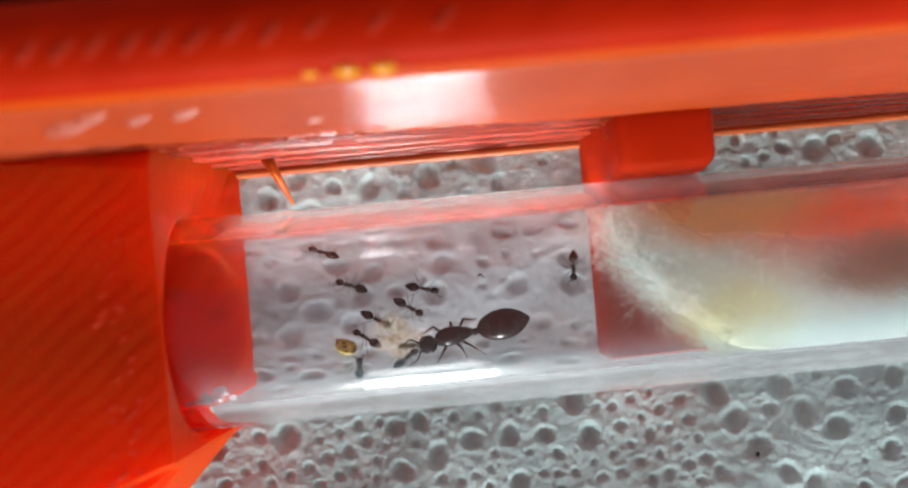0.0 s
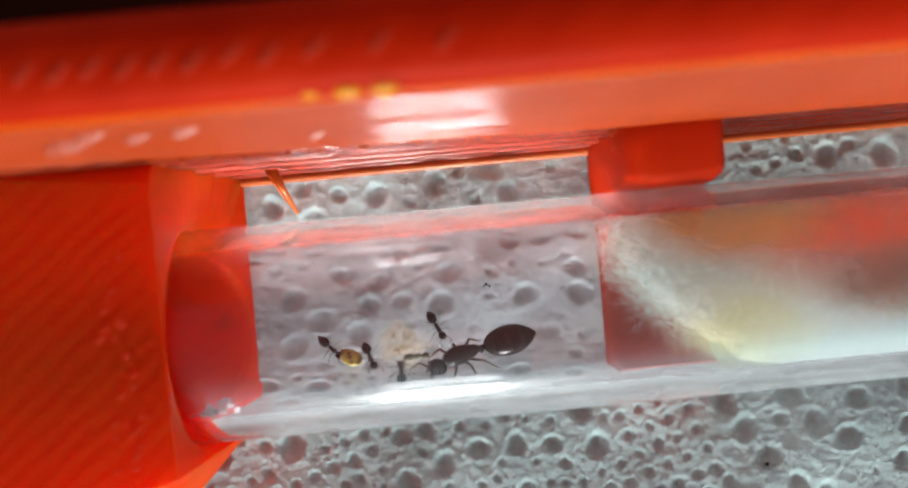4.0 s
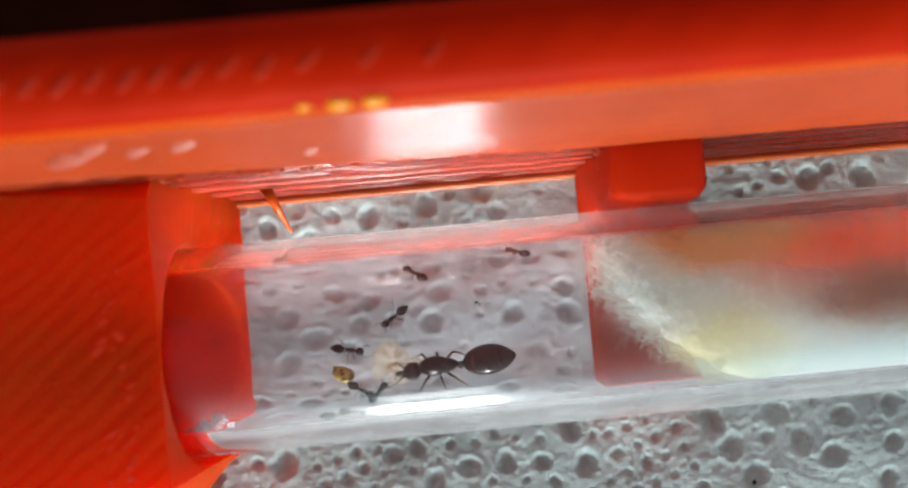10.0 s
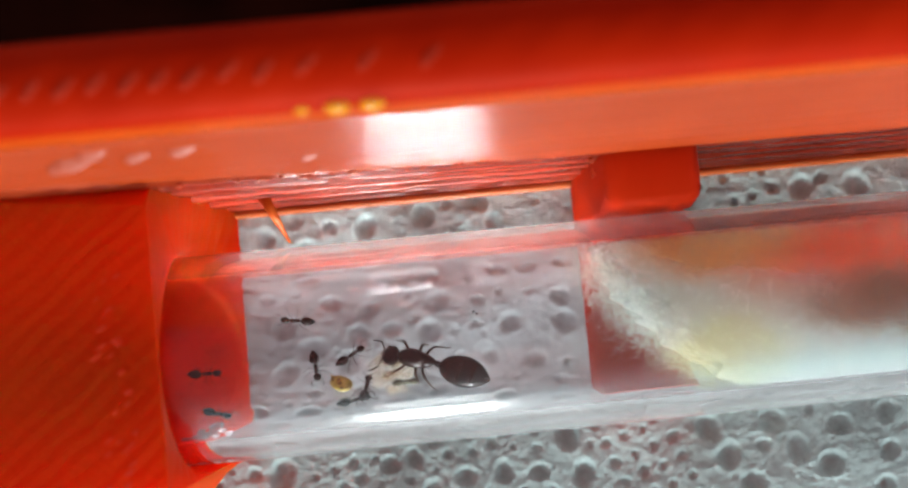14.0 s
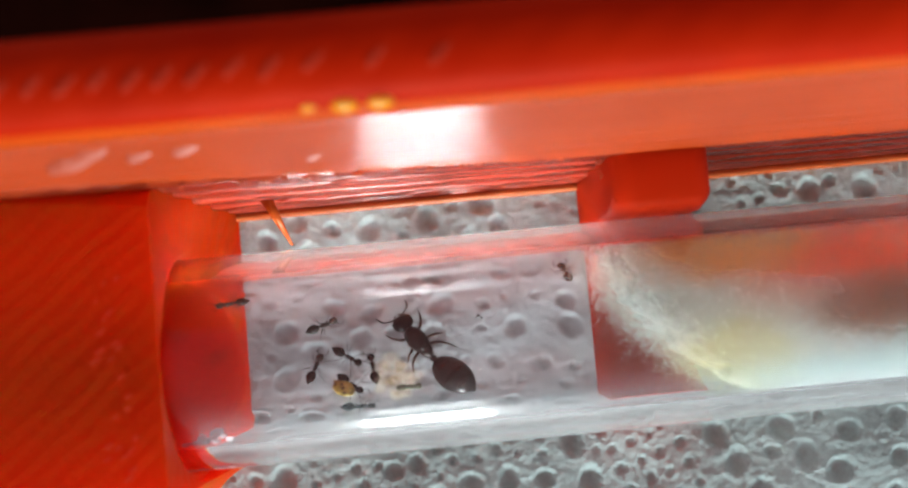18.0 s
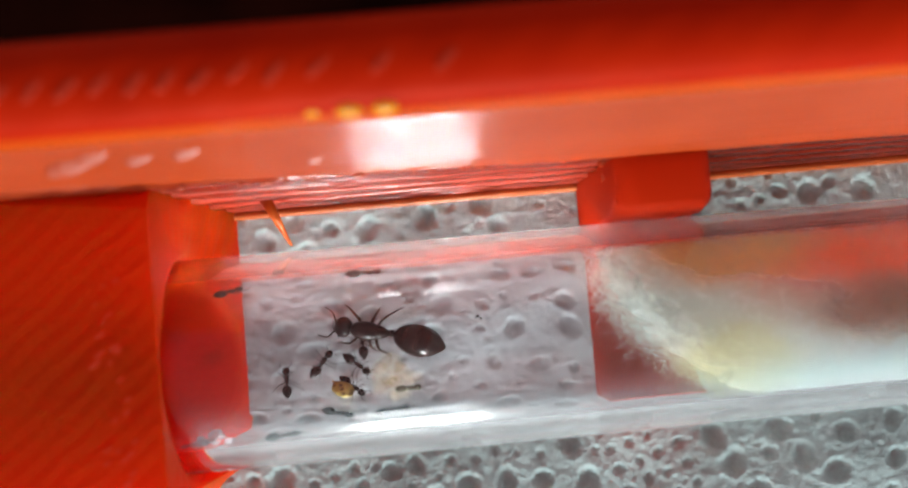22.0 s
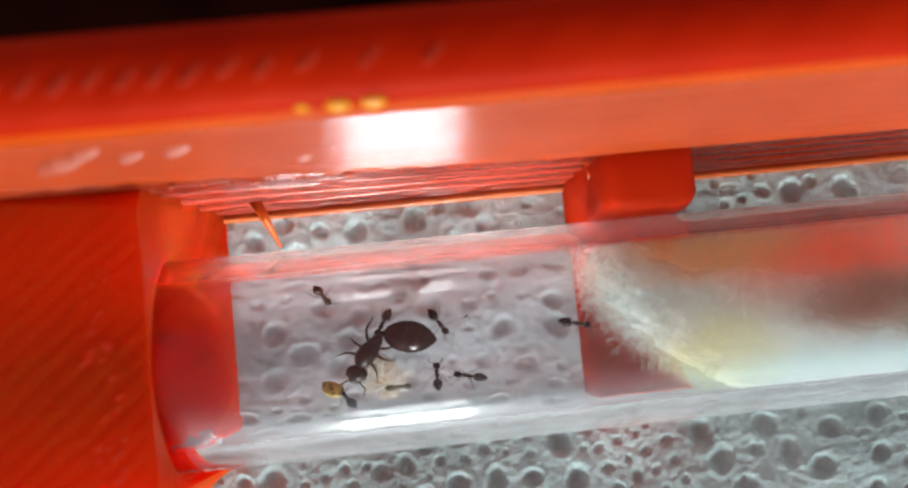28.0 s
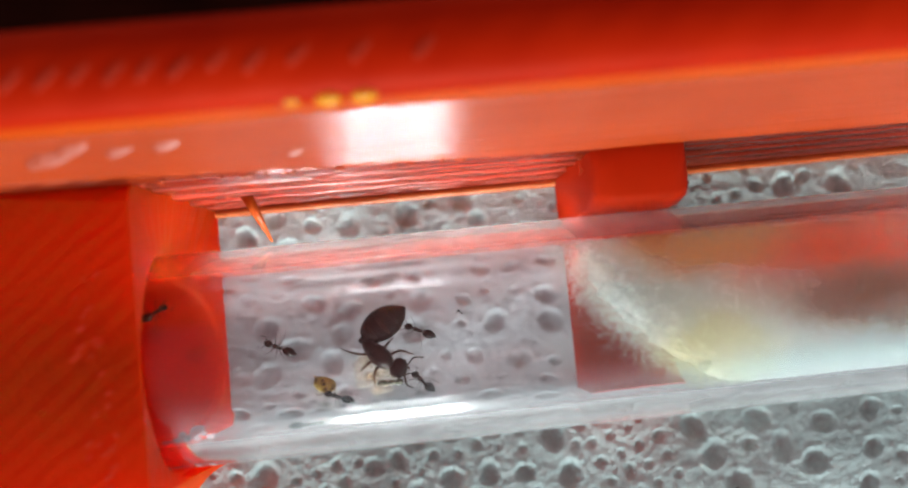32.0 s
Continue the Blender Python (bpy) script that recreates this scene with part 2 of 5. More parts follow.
def glass_material():
    """Clear tube glass with faint dust and a pale haze painted along its sides."""
    m, nt, b = base_material("tube_glass")
    b.inputs["Transmission Weight"].default_value = 1.0
    b.inputs["Roughness"].default_value = 0.028
    b.inputs["IOR"].default_value = 1.47
    b.inputs["Specular IOR Level"].default_value = 0.5
    b.inputs["Coat Weight"].default_value = 0.05
    b.inputs["Coat Roughness"].default_value = 0.22
    b.inputs["Base Color"].default_value = (0.955, 0.893, 0.918, 1)
    haze = node(nt, "ShaderNodeBsdfTranslucent", Color=(0.9, 0.9, 0.9, 1))
    dust = node(nt, "ShaderNodeBsdfDiffuse", Color=(0.9, 0.9, 0.9, 1))
    both = nt.nodes.new("ShaderNodeMixShader")
    nt.links.new(haze.outputs["BSDF"], both.inputs[1])
    nt.links.new(dust.outputs["BSDF"], both.inputs[2])
    co = nt.nodes.new("ShaderNodeTexCoord")
    sep = nt.nodes.new("ShaderNodeSeparateXYZ")
    nt.links.new(co.outputs["Object"], sep.inputs["Vector"])
    n1 = node(nt, "ShaderNodeTexNoise", Scale=160.0, Detail=6.0, Roughness=0.65)
    nt.links.new(co.outputs["Object"], n1.inputs["Vector"])

    def band(axis, a, b, c, d):
        r = nt.nodes.new("ShaderNodeMapRange")
        r.inputs["From Min"].default_value, r.inputs["From Max"].default_value = a, b
        r.inputs["To Min"].default_value, r.inputs["To Max"].default_value = c, d
        nt.links.new(sep.outputs[axis], r.inputs["Value"])
        return r.outputs["Result"]

    def sum_of(a, b, kind="ADD"):
        q = nt.nodes.new("ShaderNodeMath")
        q.operation = kind
        nt.links.new(a, q.inputs[0])
        nt.links.new(b, q.inputs[1])
        return q.outputs["Value"]

    # edge haze of the glass, painted as a pale band along both sides
    wet = sum_of(band("Y", 0.0060, 0.0077, 0.0, 0.24), band("Y", -0.0063, -0.0077, 0.0, 0.42))
    # the painted haze is left off where the tube sits in the hole
    wet = sum_of(wet, band("X", -0.0168, -0.0140, 0.0, 1.0), "MULTIPLY")
    fleck = nt.nodes.new("ShaderNodeMapRange")
    fleck.inputs["From Min"].default_value, fleck.inputs["From Max"].default_value = 0.35, 0.7
    fleck.inputs["To Min"].default_value, fleck.inputs["To Max"].default_value = 0.35, 1.0
    nt.links.new(n1.outputs["Fac"], fleck.inputs["Value"])
    fac = nt.nodes.new("ShaderNodeMath")
    fac.operation = "MULTIPLY_ADD"
    nt.links.new(wet, fac.inputs[0])
    nt.links.new(fleck.outputs["Result"], fac.inputs[1])
    fac.inputs[2].default_value = 0.0005
    mix = nt.nodes.new("ShaderNodeMixShader")
    nt.links.new(fac.outputs["Value"], mix.inputs["Fac"])
    nt.links.new(b.outputs["BSDF"], mix.inputs[1])
    nt.links.new(both.outputs["Shader"], mix.inputs[2])
    nt.links.new(mix.outputs["Shader"], nt.nodes["Material Output"].inputs["Surface"])
    return m


M_GLASS = glass_material()
M_WATER, _wt, _wb = base_material("water")
_wb.inputs["Transmission Weight"].default_value = 1.0
_wb.inputs["Roughness"].default_value = 0.02
_wb.inputs["IOR"].default_value = 1.33
_wb.inputs["Base Color"].default_value = (1.0, 0.96, 0.97, 1)
# a pale pinkish tint is mixed in, so the drops show as glints
_wd = node(_wt, "ShaderNodeBsdfTranslucent", Color=(0.95, 0.88, 0.90, 1))
_wm = node(_wt, "ShaderNodeMixShader", Fac=0.3)
_wt.links.new(_wb.outputs["BSDF"], _wm.inputs[1])
_wt.links.new(_wd.outputs["BSDF"], _wm.inputs[2])
_wt.links.new(_wm.outputs["Shader"], _wt.nodes["Material Output"].inputs["Surface"])


def chitin(name, dark, light, rough=0.25, scale=900.0, spec=0.3):
    m, nt, b = base_material(name)
    co = nt.nodes.new("ShaderNodeTexCoord")
    n = node(nt, "ShaderNodeTexNoise", Scale=scale, Detail=4.0)
    nt.links.new(co.outputs["Object"], n.inputs["Vector"])
    nt.links.new(ramp(nt, n.outputs["Fac"], [(0.35, dark), (0.7, light)]), b.inputs["Base Color"])
    b.inputs["Roughness"].default_value = rough
    b.inputs["Specular IOR Level"].default_value = spec
    bump = node(nt, "ShaderNodeBump", Strength=0.2, Distance=0.00003)
    nt.links.new(n.outputs["Fac"], bump.inputs["Height"])
    nt.links.new(bump.outputs["Normal"], b.inputs["Normal"])
    return m


M_ANT = chitin("ant_shell", (0.006, 0.004, 0.003), (0.022, 0.012, 0.008))
M_ANT_LEG = chitin("ant_leg", (0.02, 0.011, 0.006), (0.05, 0.028, 0.014))


def cotton_material(thin):
    """Cotton wool: white, with yellow and rust stains and the wall's orange reflection painted in."""
    m, nt, b = base_material("cotton_wool" if thin else "cotton_fibre")
    co = nt.nodes.new("ShaderNodeTexCoord")
    sep = nt.nodes.new("ShaderNodeSeparateXYZ")
    nt.links.new(co.outputs["Object"], sep.inputs["Vector"])
    n = node(nt, "ShaderNodeTexNoise", Scale=190.0, Detail=8.0, Roughness=0.75)
    nt.links.new(co.outputs["Object"], n.inputs["Vector"])
    # places along and across the tube, pushed about by noise
    jitter = nt.nodes.new("ShaderNodeVectorMath")
    jitter.operation = "MULTIPLY_ADD"
    nt.links.new(n.outputs["Color"], jitter.inputs[0])
    jitter.inputs[1].default_value = (0.006, 0.005, 0.0)
    nt.links.new(co.outputs["Object"], jitter.inputs[2])

    def stain_tint(cx, cy, rx, ry, most):
        """How much of a stain or painted tint shows: full in its middle, fading to its edge."""
        away = nt.nodes.new("ShaderNodeVectorMath")
        away.operation = "SUBTRACT"
        nt.links.new(jitter.outputs["Vector"], away.inputs[0])
        away.inputs[1].default_value = (cx + 0.003, cy + 0.0025, 0)
        squash = nt.nodes.new("ShaderNodeVectorMath")
        squash.operation = "MULTIPLY"
        nt.links.new(away.outputs["Vector"], squash.inputs[0])
        squash.inputs[1].default_value = (1 / rx, 1 / ry, 0)
        size = nt.nodes.new("ShaderNodeVectorMath")
        size.operation = "LENGTH"
        nt.links.new(squash.outputs["Vector"], size.inputs[0])
        fade = nt.nodes.new("ShaderNodeMapRange")
        fade.interpolation_type = "SMOOTHSTEP"
        fade.inputs["From Min"].default_value, fade.inputs["From Max"].default_value = 0.55, 1.3
        fade.inputs["To Min"].default_value, fade.inputs["To Max"].default_value = most, 0.0
        nt.links.new(size.outputs["Value"], fade.inputs["Value"])
        return fade.outputs["Result"]

    n3 = node(nt, "ShaderNodeTexNoise", Scale=130.0, Detail=5.0, Roughness=0.6)
    nt.links.new(co.outputs["Object"], n3.inputs["Vector"])
    shade = ramp(nt, n3.outputs["Fac"], [(0.36, (0.90, 0.88, 0.83)), (0.52, (0.87, 0.88, 0.81)), (0.66, (0.80, 0.87, 0.83))])
    # orange paints in the wall's reflection, grey-green dims the lamp-lit near side
    for spot, colour in ((stain_tint(0.0345, 0.0062, 0.0175, 0.0066, 1.0), (0.95, 0.15, 0.045)), (stain_tint(0.0195, -0.0036, 0.0044, 0.0034, 0.45), (0.80, 0.74, 0.28)),
                         (stain_tint(0.0198, 0.0056, 0.0062, 0.0032, 1.0), (0.82, 0.40, 0.12)), (stain_tint(0.0322, -0.0004, 0.0075, 0.0026, 0.9), (0.36, 0.13, 0.045)),
                         (stain_tint(0.0330, -0.0050, 0.0150, 0.0030, 0.75), (0.50, 0.64, 0.62))):
        tone = nt.nodes.new("ShaderNodeMix")
        tone.data_type = "RGBA"
        nt.links.new(spot, tone.inputs["Factor"])
        nt.links.new(shade, tone.inputs["A"])
        tone.inputs["B"].default_value = (*colour, 1)
        shade = tone.outputs["Result"]
    nt.links.new(shade, b.inputs["Base Color"])
    b.inputs["Roughness"].default_value = 0.9
    if thin:
        b.inputs["Subsurface Weight"].default_value = 0.5
        b.inputs["Subsurface Radius"].default_value = (0.012, 0.011, 0.010)
        b.inputs["Subsurface Scale"].default_value = 1.0
    soft = nt.nodes.new("ShaderNodeBsdfTranslucent")
    nt.links.new(shade, soft.inputs["Color"])
    mix = nt.nodes.new("ShaderNodeMixShader")
    mix.inputs["Fac"].default_value = 0.72 if thin else 0.5
    nt.links.new(b.outputs["BSDF"], mix.inputs[1])
    nt.links.new(soft.outputs["BSDF"], mix.inputs[2])
    # loose wool lets part of the light straight through
    if thin:
        gone = nt.nodes.new("ShaderNodeBsdfTransparent")
        loose = nt.nodes.new("ShaderNodeMixShader")
        # denser wool low at the near side, looser towards the wall
        open_wool = nt.nodes.new("ShaderNodeMapRange")
        open_wool.inputs["From Min"].default_value, open_wool.inputs["From Max"].default_value = -0.004, 0.005
        open_wool.inputs["To Min"].default_value, open_wool.inputs["To Max"].default_value = 0.54, 0.72
        nt.links.new(sep.outputs["Y"], open_wool.inputs["Value"])
        nt.links.new(open_wool.outputs["Result"], loose.inputs["Fac"])
        nt.links.new(mix.outputs["Shader"], loose.inputs[1])
        nt.links.new(gone.outputs["BSDF"], loose.inputs[2])
        mix = loose
    nt.links.new(mix.outputs["Shader"], nt.nodes["Material Output"].inputs["Surface"])
    bump = node(nt, "ShaderNodeBump", Strength=0.9, Distance=0.0005)
    nt.links.new(n.outputs["Fac"], bump.inputs["Height"])
    nt.links.new(bump.outputs["Normal"], b.inputs["Normal"])
    return m


M_COTTON = cotton_material(True)
M_FIBRE = cotton_material(False)


def larva_material():
    m, nt, b = base_material("larva_skin")
    co = nt.nodes.new("ShaderNodeTexCoord")
    n = node(nt, "ShaderNodeTexNoise", Scale=1500.0, Detail=3.0)
    nt.links.new(co.outputs["Object"], n.inputs["Vector"])
    col = ramp(nt, n.outputs["Fac"], [(0.35, (0.78, 0.58, 0.32)), (0.65, (0.88, 0.78, 0.55))])
    nt.links.new(col, b.inputs["Base Color"])
    b.inputs["Roughness"].default_value = 0.3
    thin = nt.nodes.new("ShaderNodeBsdfTranslucent")
    nt.links.new(col, thin.inputs["Color"])
    clear = nt.nodes.new("ShaderNodeBsdfTransparent")
    mix = nt.nodes.new("ShaderNodeMixShader")
    mix.inputs["Fac"].default_value = 0.5
    nt.links.new(b.outputs["BSDF"], mix.inputs[1])
    nt.links.new(thin.outputs["BSDF"], mix.inputs[2])
    last = nt.nodes.new("ShaderNodeMixShader")
    last.inputs["Fac"].default_value = 0.84
    nt.links.new(mix.outputs["Shader"], last.inputs[1])
    nt.links.new(clear.outputs["BSDF"], last.inputs[2])
    nt.links.new(last.outputs["Shader"], nt.nodes["Material Output"].inputs["Surface"])
    return m


M_LARVA = larva_material()
M_PUPA = chitin("pupa_skin", (0.07, 0.08, 0.05), (0.17, 0.18, 0.12), 0.5, 700.0)
M_HUSK = chitin("husk", (0.45, 0.26, 0.03), (0.70, 0.48, 0.10), 0.4)
M_DARK = chitin("unlit_floor", (0.002, 0.001, 0.001), (0.045, 0.010, 0.005), 0.9, 45.0, 0.02)

# ---- the pitted white sheet under the stand ----
# hollows (millimetres: x, y, radius) before the tube, behind it and under it
NEAR_PITS = [(-13.6, -16.7, 1.27), (-15.9, -16.7, 0.68), (-17.0, -19.7, 0.47), (-15.6, -19.1, 0.59), (-14.8, -20.6, 0.55),
             (-13.3, -20.0, 0.55), (-11.7, -19.3, 0.63), (-10.2, -18.5, 0.63), (-9.3, -16.4, 0.47), (-10.9, -17.0, 0.47),
             (-8.5, -17.9, 0.66), (-7.0, -17.1, 0.59), (-7.7, -15.7, 0.55), (-5.9, -15.5, 0.43), (-4.6, -15.9, 0.88),
             (-2.6, -15.3, 0.88), (-8.0, -19.5, 0.59), (-9.2, -20.0, 0.55), (-10.8, -20.7, 0.55), (-18.8, -20.8, 0.68),
             (-1.0, -18.1, 1.08), (1.8, -16.8, 0.98), (-3.9, -19.5, 1.02), (4.9, -16.4, 1.02), (7.9, -16.4, 0.9), (5.8, -20.4, 0.98),
             (-6.1, -18.6, 0.39)]
FINE_PITS = [(13.4, -14.0, 0.55), (14.9, -13.4, 0.5), (17.4, -14.3, 0.55), (19.1, -13.5, 0.63), (14.2, -15.6, 0.59), (15.9, -14.9, 0.46),
             (16.7, -16.4, 0.63), (15.1, -17.2, 0.5), (17.5, -18.0, 0.55), (18.2, -15.9, 0.5), (19.9, -15.1, 0.55), (19.0, -17.4, 0.46),
             (20.7, -16.6, 0.5), (13.6, -18.0, 0.46), (12.0, -18.7, 0.42), (15.9, -18.7, 0.55), (14.3, -19.6, 0.63), (12.7, -20.0, 0.55),
             (16.9, -20.2, 0.59), (18.3, -19.7, 0.67), (20.0, -18.9, 0.63), (21.5, -18.4, 0.71), (22.6, -19.5, 0.76)]
LARGE_PITS = [(23.8, -15.0, 1.15), (25.8, -17.3, 1.16), (28.2, -19.4, 1.01), (30.6, -20.4, 1.16), (29.5, -14.4, 1.15),
              (32.3, -15.6, 1.22), (33.0, -12.4, 1.05), (22.1, -12.8, 1.15), (27.4, -12.1, 1.15), (26.7, -14.2, 0.73),
              (37.0, -11.3, 0.94), (37.3, -14.5, 0.94), (36.9, -17.5, 0.95), (11.6, -16.5, 1.16)]
WALL_PITS = [(-6.8, 4.1, 1.05), (-2.0, 5.0, 1.05), (2.5, 6.2, 1.02), (4.0, 4.4, 0.94), (-9.8, 4.0, 0.73), (-12.8, 4.5, 0.88),
             (-4.0, 3.5, 0.53), (0.0, 6.0, 0.53), (30.1, 7.6, 1.04), (34.8, 7.8, 1.16), (27.6, 7.6, 0.69), (26.0, 6.9, 0.51),
             (24.4, 6.4, 0.51), (31.8, 8.4, 0.69), (26.8, 8.9, 0.46), (23.5, 8.3, 0.58)]
TUBE_PITS = [(-13.4, -4.2, 1.3), (-11.0, -6.3, 1.39), (-13.2, -8.8, 1.39), (-15.4, -13.2, 1.17), (-11.2, -13.5, 1.23), (-8.0, -7.6, 1.3),
             (-1.4, -4.6, 1.3), (-0.9, -1.6, 1.31), (-6.6, -2.5, 1.1), (-9.6, -1.7, 1.16), (-7.3, -4.9, 1.1), (5.3, -3.8, 1.22),
             (9.9, -3.8, 1.3), (10.1, -13.5, 1.35), (5.2, -12.3, 1.3), (7.4, -7.6, 1.16), (3.9, 2.1, 1.1), (2.6, -1.6, 0.72),
             (-11.9, 2.0, 1.15), (-15.2, 2.9, 1.1), (-15.0, -1.0, 0.88), (6.5, 2.2, 1.0), (9.4, -1.2, 1.1), (-5.3, 0.8, 1.17),
             (-1.7, 1.4, 1.17), (9.4, 3.0, 1.1), (1.5, -12.9, 1.19), (-4.8, -8.9, 0.87)]


def all_pits():
    """The pits of the sheet: those known by place, and more of the same sizes between them."""
    rng = random.Random(5)
    pits = NEAR_PITS + FINE_PITS + LARGE_PITS + WALL_PITS + [(x, y, 0.88 * r) for x, y, r in TUBE_PITS]
    for _ in range(7000):
        x, y = rng.uniform(-40, 46), rng.uniform(-26, 13)
        fine = -13 < x < 22 and y < -12
        r = rng.uniform(0.35, 0.65) if fine or rng.random() < 0.35 else rng.uniform(0.7, 1.2)
        gap = 0.25 if fine else 2.0 if y > 2 and x > 19 else 0.75
        if -16 < x < 11 and -14 < y < 3:
            r = min(r, 0.8)
        if all((x - a) ** 2 + (y - b) ** 2 > (1.08 * (r + c) + gap) ** 2 for a, b, c in pits):
            pits.append((x, y, r))
    return pits


def ground_sheet():
    x0, x1, y0, y1, step = -40.0, 46.0, -27.0, 14.0, 0.125
    xs, ys = np.arange(x0, x1 + step / 2, step), np.arange(y0, y1 + step / 2, step)
    gx, gy = np.meshgrid(xs, ys, indexing="ij")
    h = np.zeros_like(gx)
    rng = np.random.RandomState(3)
    for x, y, r in all_pits():
        i0, i1 = np.searchsorted(xs, (x - 2.2 * r, x + 2.2 * r))
        j0, j1 = np.searchsorted(ys, (y - 2.2 * r, y + 2.2 * r))
        dx, dy = gx[i0:i1, j0:j1] - x, gy[i0:i1, j0:j1] - y
        q = np.sqrt(dx * dx + dy * dy) / (0.69 * r * (1 + 0.10 * np.sin(2 * np.arctan2(dy, dx) + x)))
        depth = PIT_DEPTH * r * rng.uniform(0.8, 1.15)
        # a round bowl with a soft edge and a low lip round it
        h[i0:i1, j0:j1] -= depth * np.exp(-1.1 * q ** 2.6) - 0.04 * r * np.exp(-((q - 1.55) / 0.30) ** 2)
    for k, a in ((0.45, 0.12), (0.9, 0.06), (2.3, 0.03), (4.1, 0.014)):
        for _ in range(6):
            t, p = rng.uniform(0, 2 * math.pi, 2)
            h += a * np.sin(k * (gx * math.cos(t) + gy * math.sin(t)) + p) / 2.4
    # uneven cells of the foam, about half a millimetre across, and fine grit on them
    lumps = rng.normal(0, 1, h.shape)
    for _ in range(2):
        for axis in (0, 1):
            lumps = lumps + np.roll(lumps, 1, axis) + np.roll(lumps, -1, axis)
    h += 0.020 * lumps / lumps.std() + rng.normal(0, 0.018, h.shape)
    edge = np.minimum.reduce([gx - x0, x1 - gx, gy - y0, y1 - gy])
    h *= np.clip(edge / 1.5, 0, 1)
    nx, ny = gx.shape
    verts = np.stack([gx, gy, h], -1).reshape(-1, 3) * MM
    idx = np.arange(nx * ny).reshape(nx, ny)
    quads = np.stack([idx[:-1, :-1], idx[1:, :-1], idx[1:, 1:], idx[:-1, 1:]], -1).reshape(-1, 4)
    # the plain rest of the sheet, out to its far edges
    far = 500.0
    n = len(verts)
    outer = np.array([(-far, -far, 0), (far, -far, 0), (far, far, 0), (-far, far, 0)]) * MM
    corner = [idx[0, 0], idx[-1, 0], idx[-1, -1], idx[0, -1]]
    faces = quads.tolist() + [(n + i, n + (i + 1) % 4, int(corner[(i + 1) % 4]), int(corner[i])) for i in range(4)]
    me = bpy.data.meshes.new("ground")
    me.from_pydata(np.vstack([verts, outer]).tolist(), [], faces)
    me.shade_smooth()
    me.materials.append(M_MAT)
    return tagged(new("ground", me), "white pitted foam sheet with round hollows under the stand", "sheet", kind="structure")


PIT_DEPTH = 0.66
ground_sheet()

# ---- the orange printed stand ----
stand = thing("tube_stand", Matrix.Translation(uvz(0, 7.5, 0)), "glossy orange printed plastic stand with a tall wall and tube cradle", "tube stand")
STAND_AT = uvz(0, 7.5, 0)


def sp(u, v, z):
    return uvz(u, v, z) - STAND_AT


def wall_top(u):
    return 14.5 - 0.12 * min(u, 8.0) - 0.03 * max(0.0, u - 8.0)


def blob_at(u, v, z, r):
    bm = bmesh.new()
    bmesh.ops.create_uvsphere(bm, u_segments=14, v_segments=10, radius=1.0, matrix=Matrix.Translation(sp(u, v, z)) @ pose(0, 0, 0, 0, 0, TURN) @ Matrix.Diagonal((r[0] * MM, r[1] * MM, r[2] * MM, 1)))
    return bm


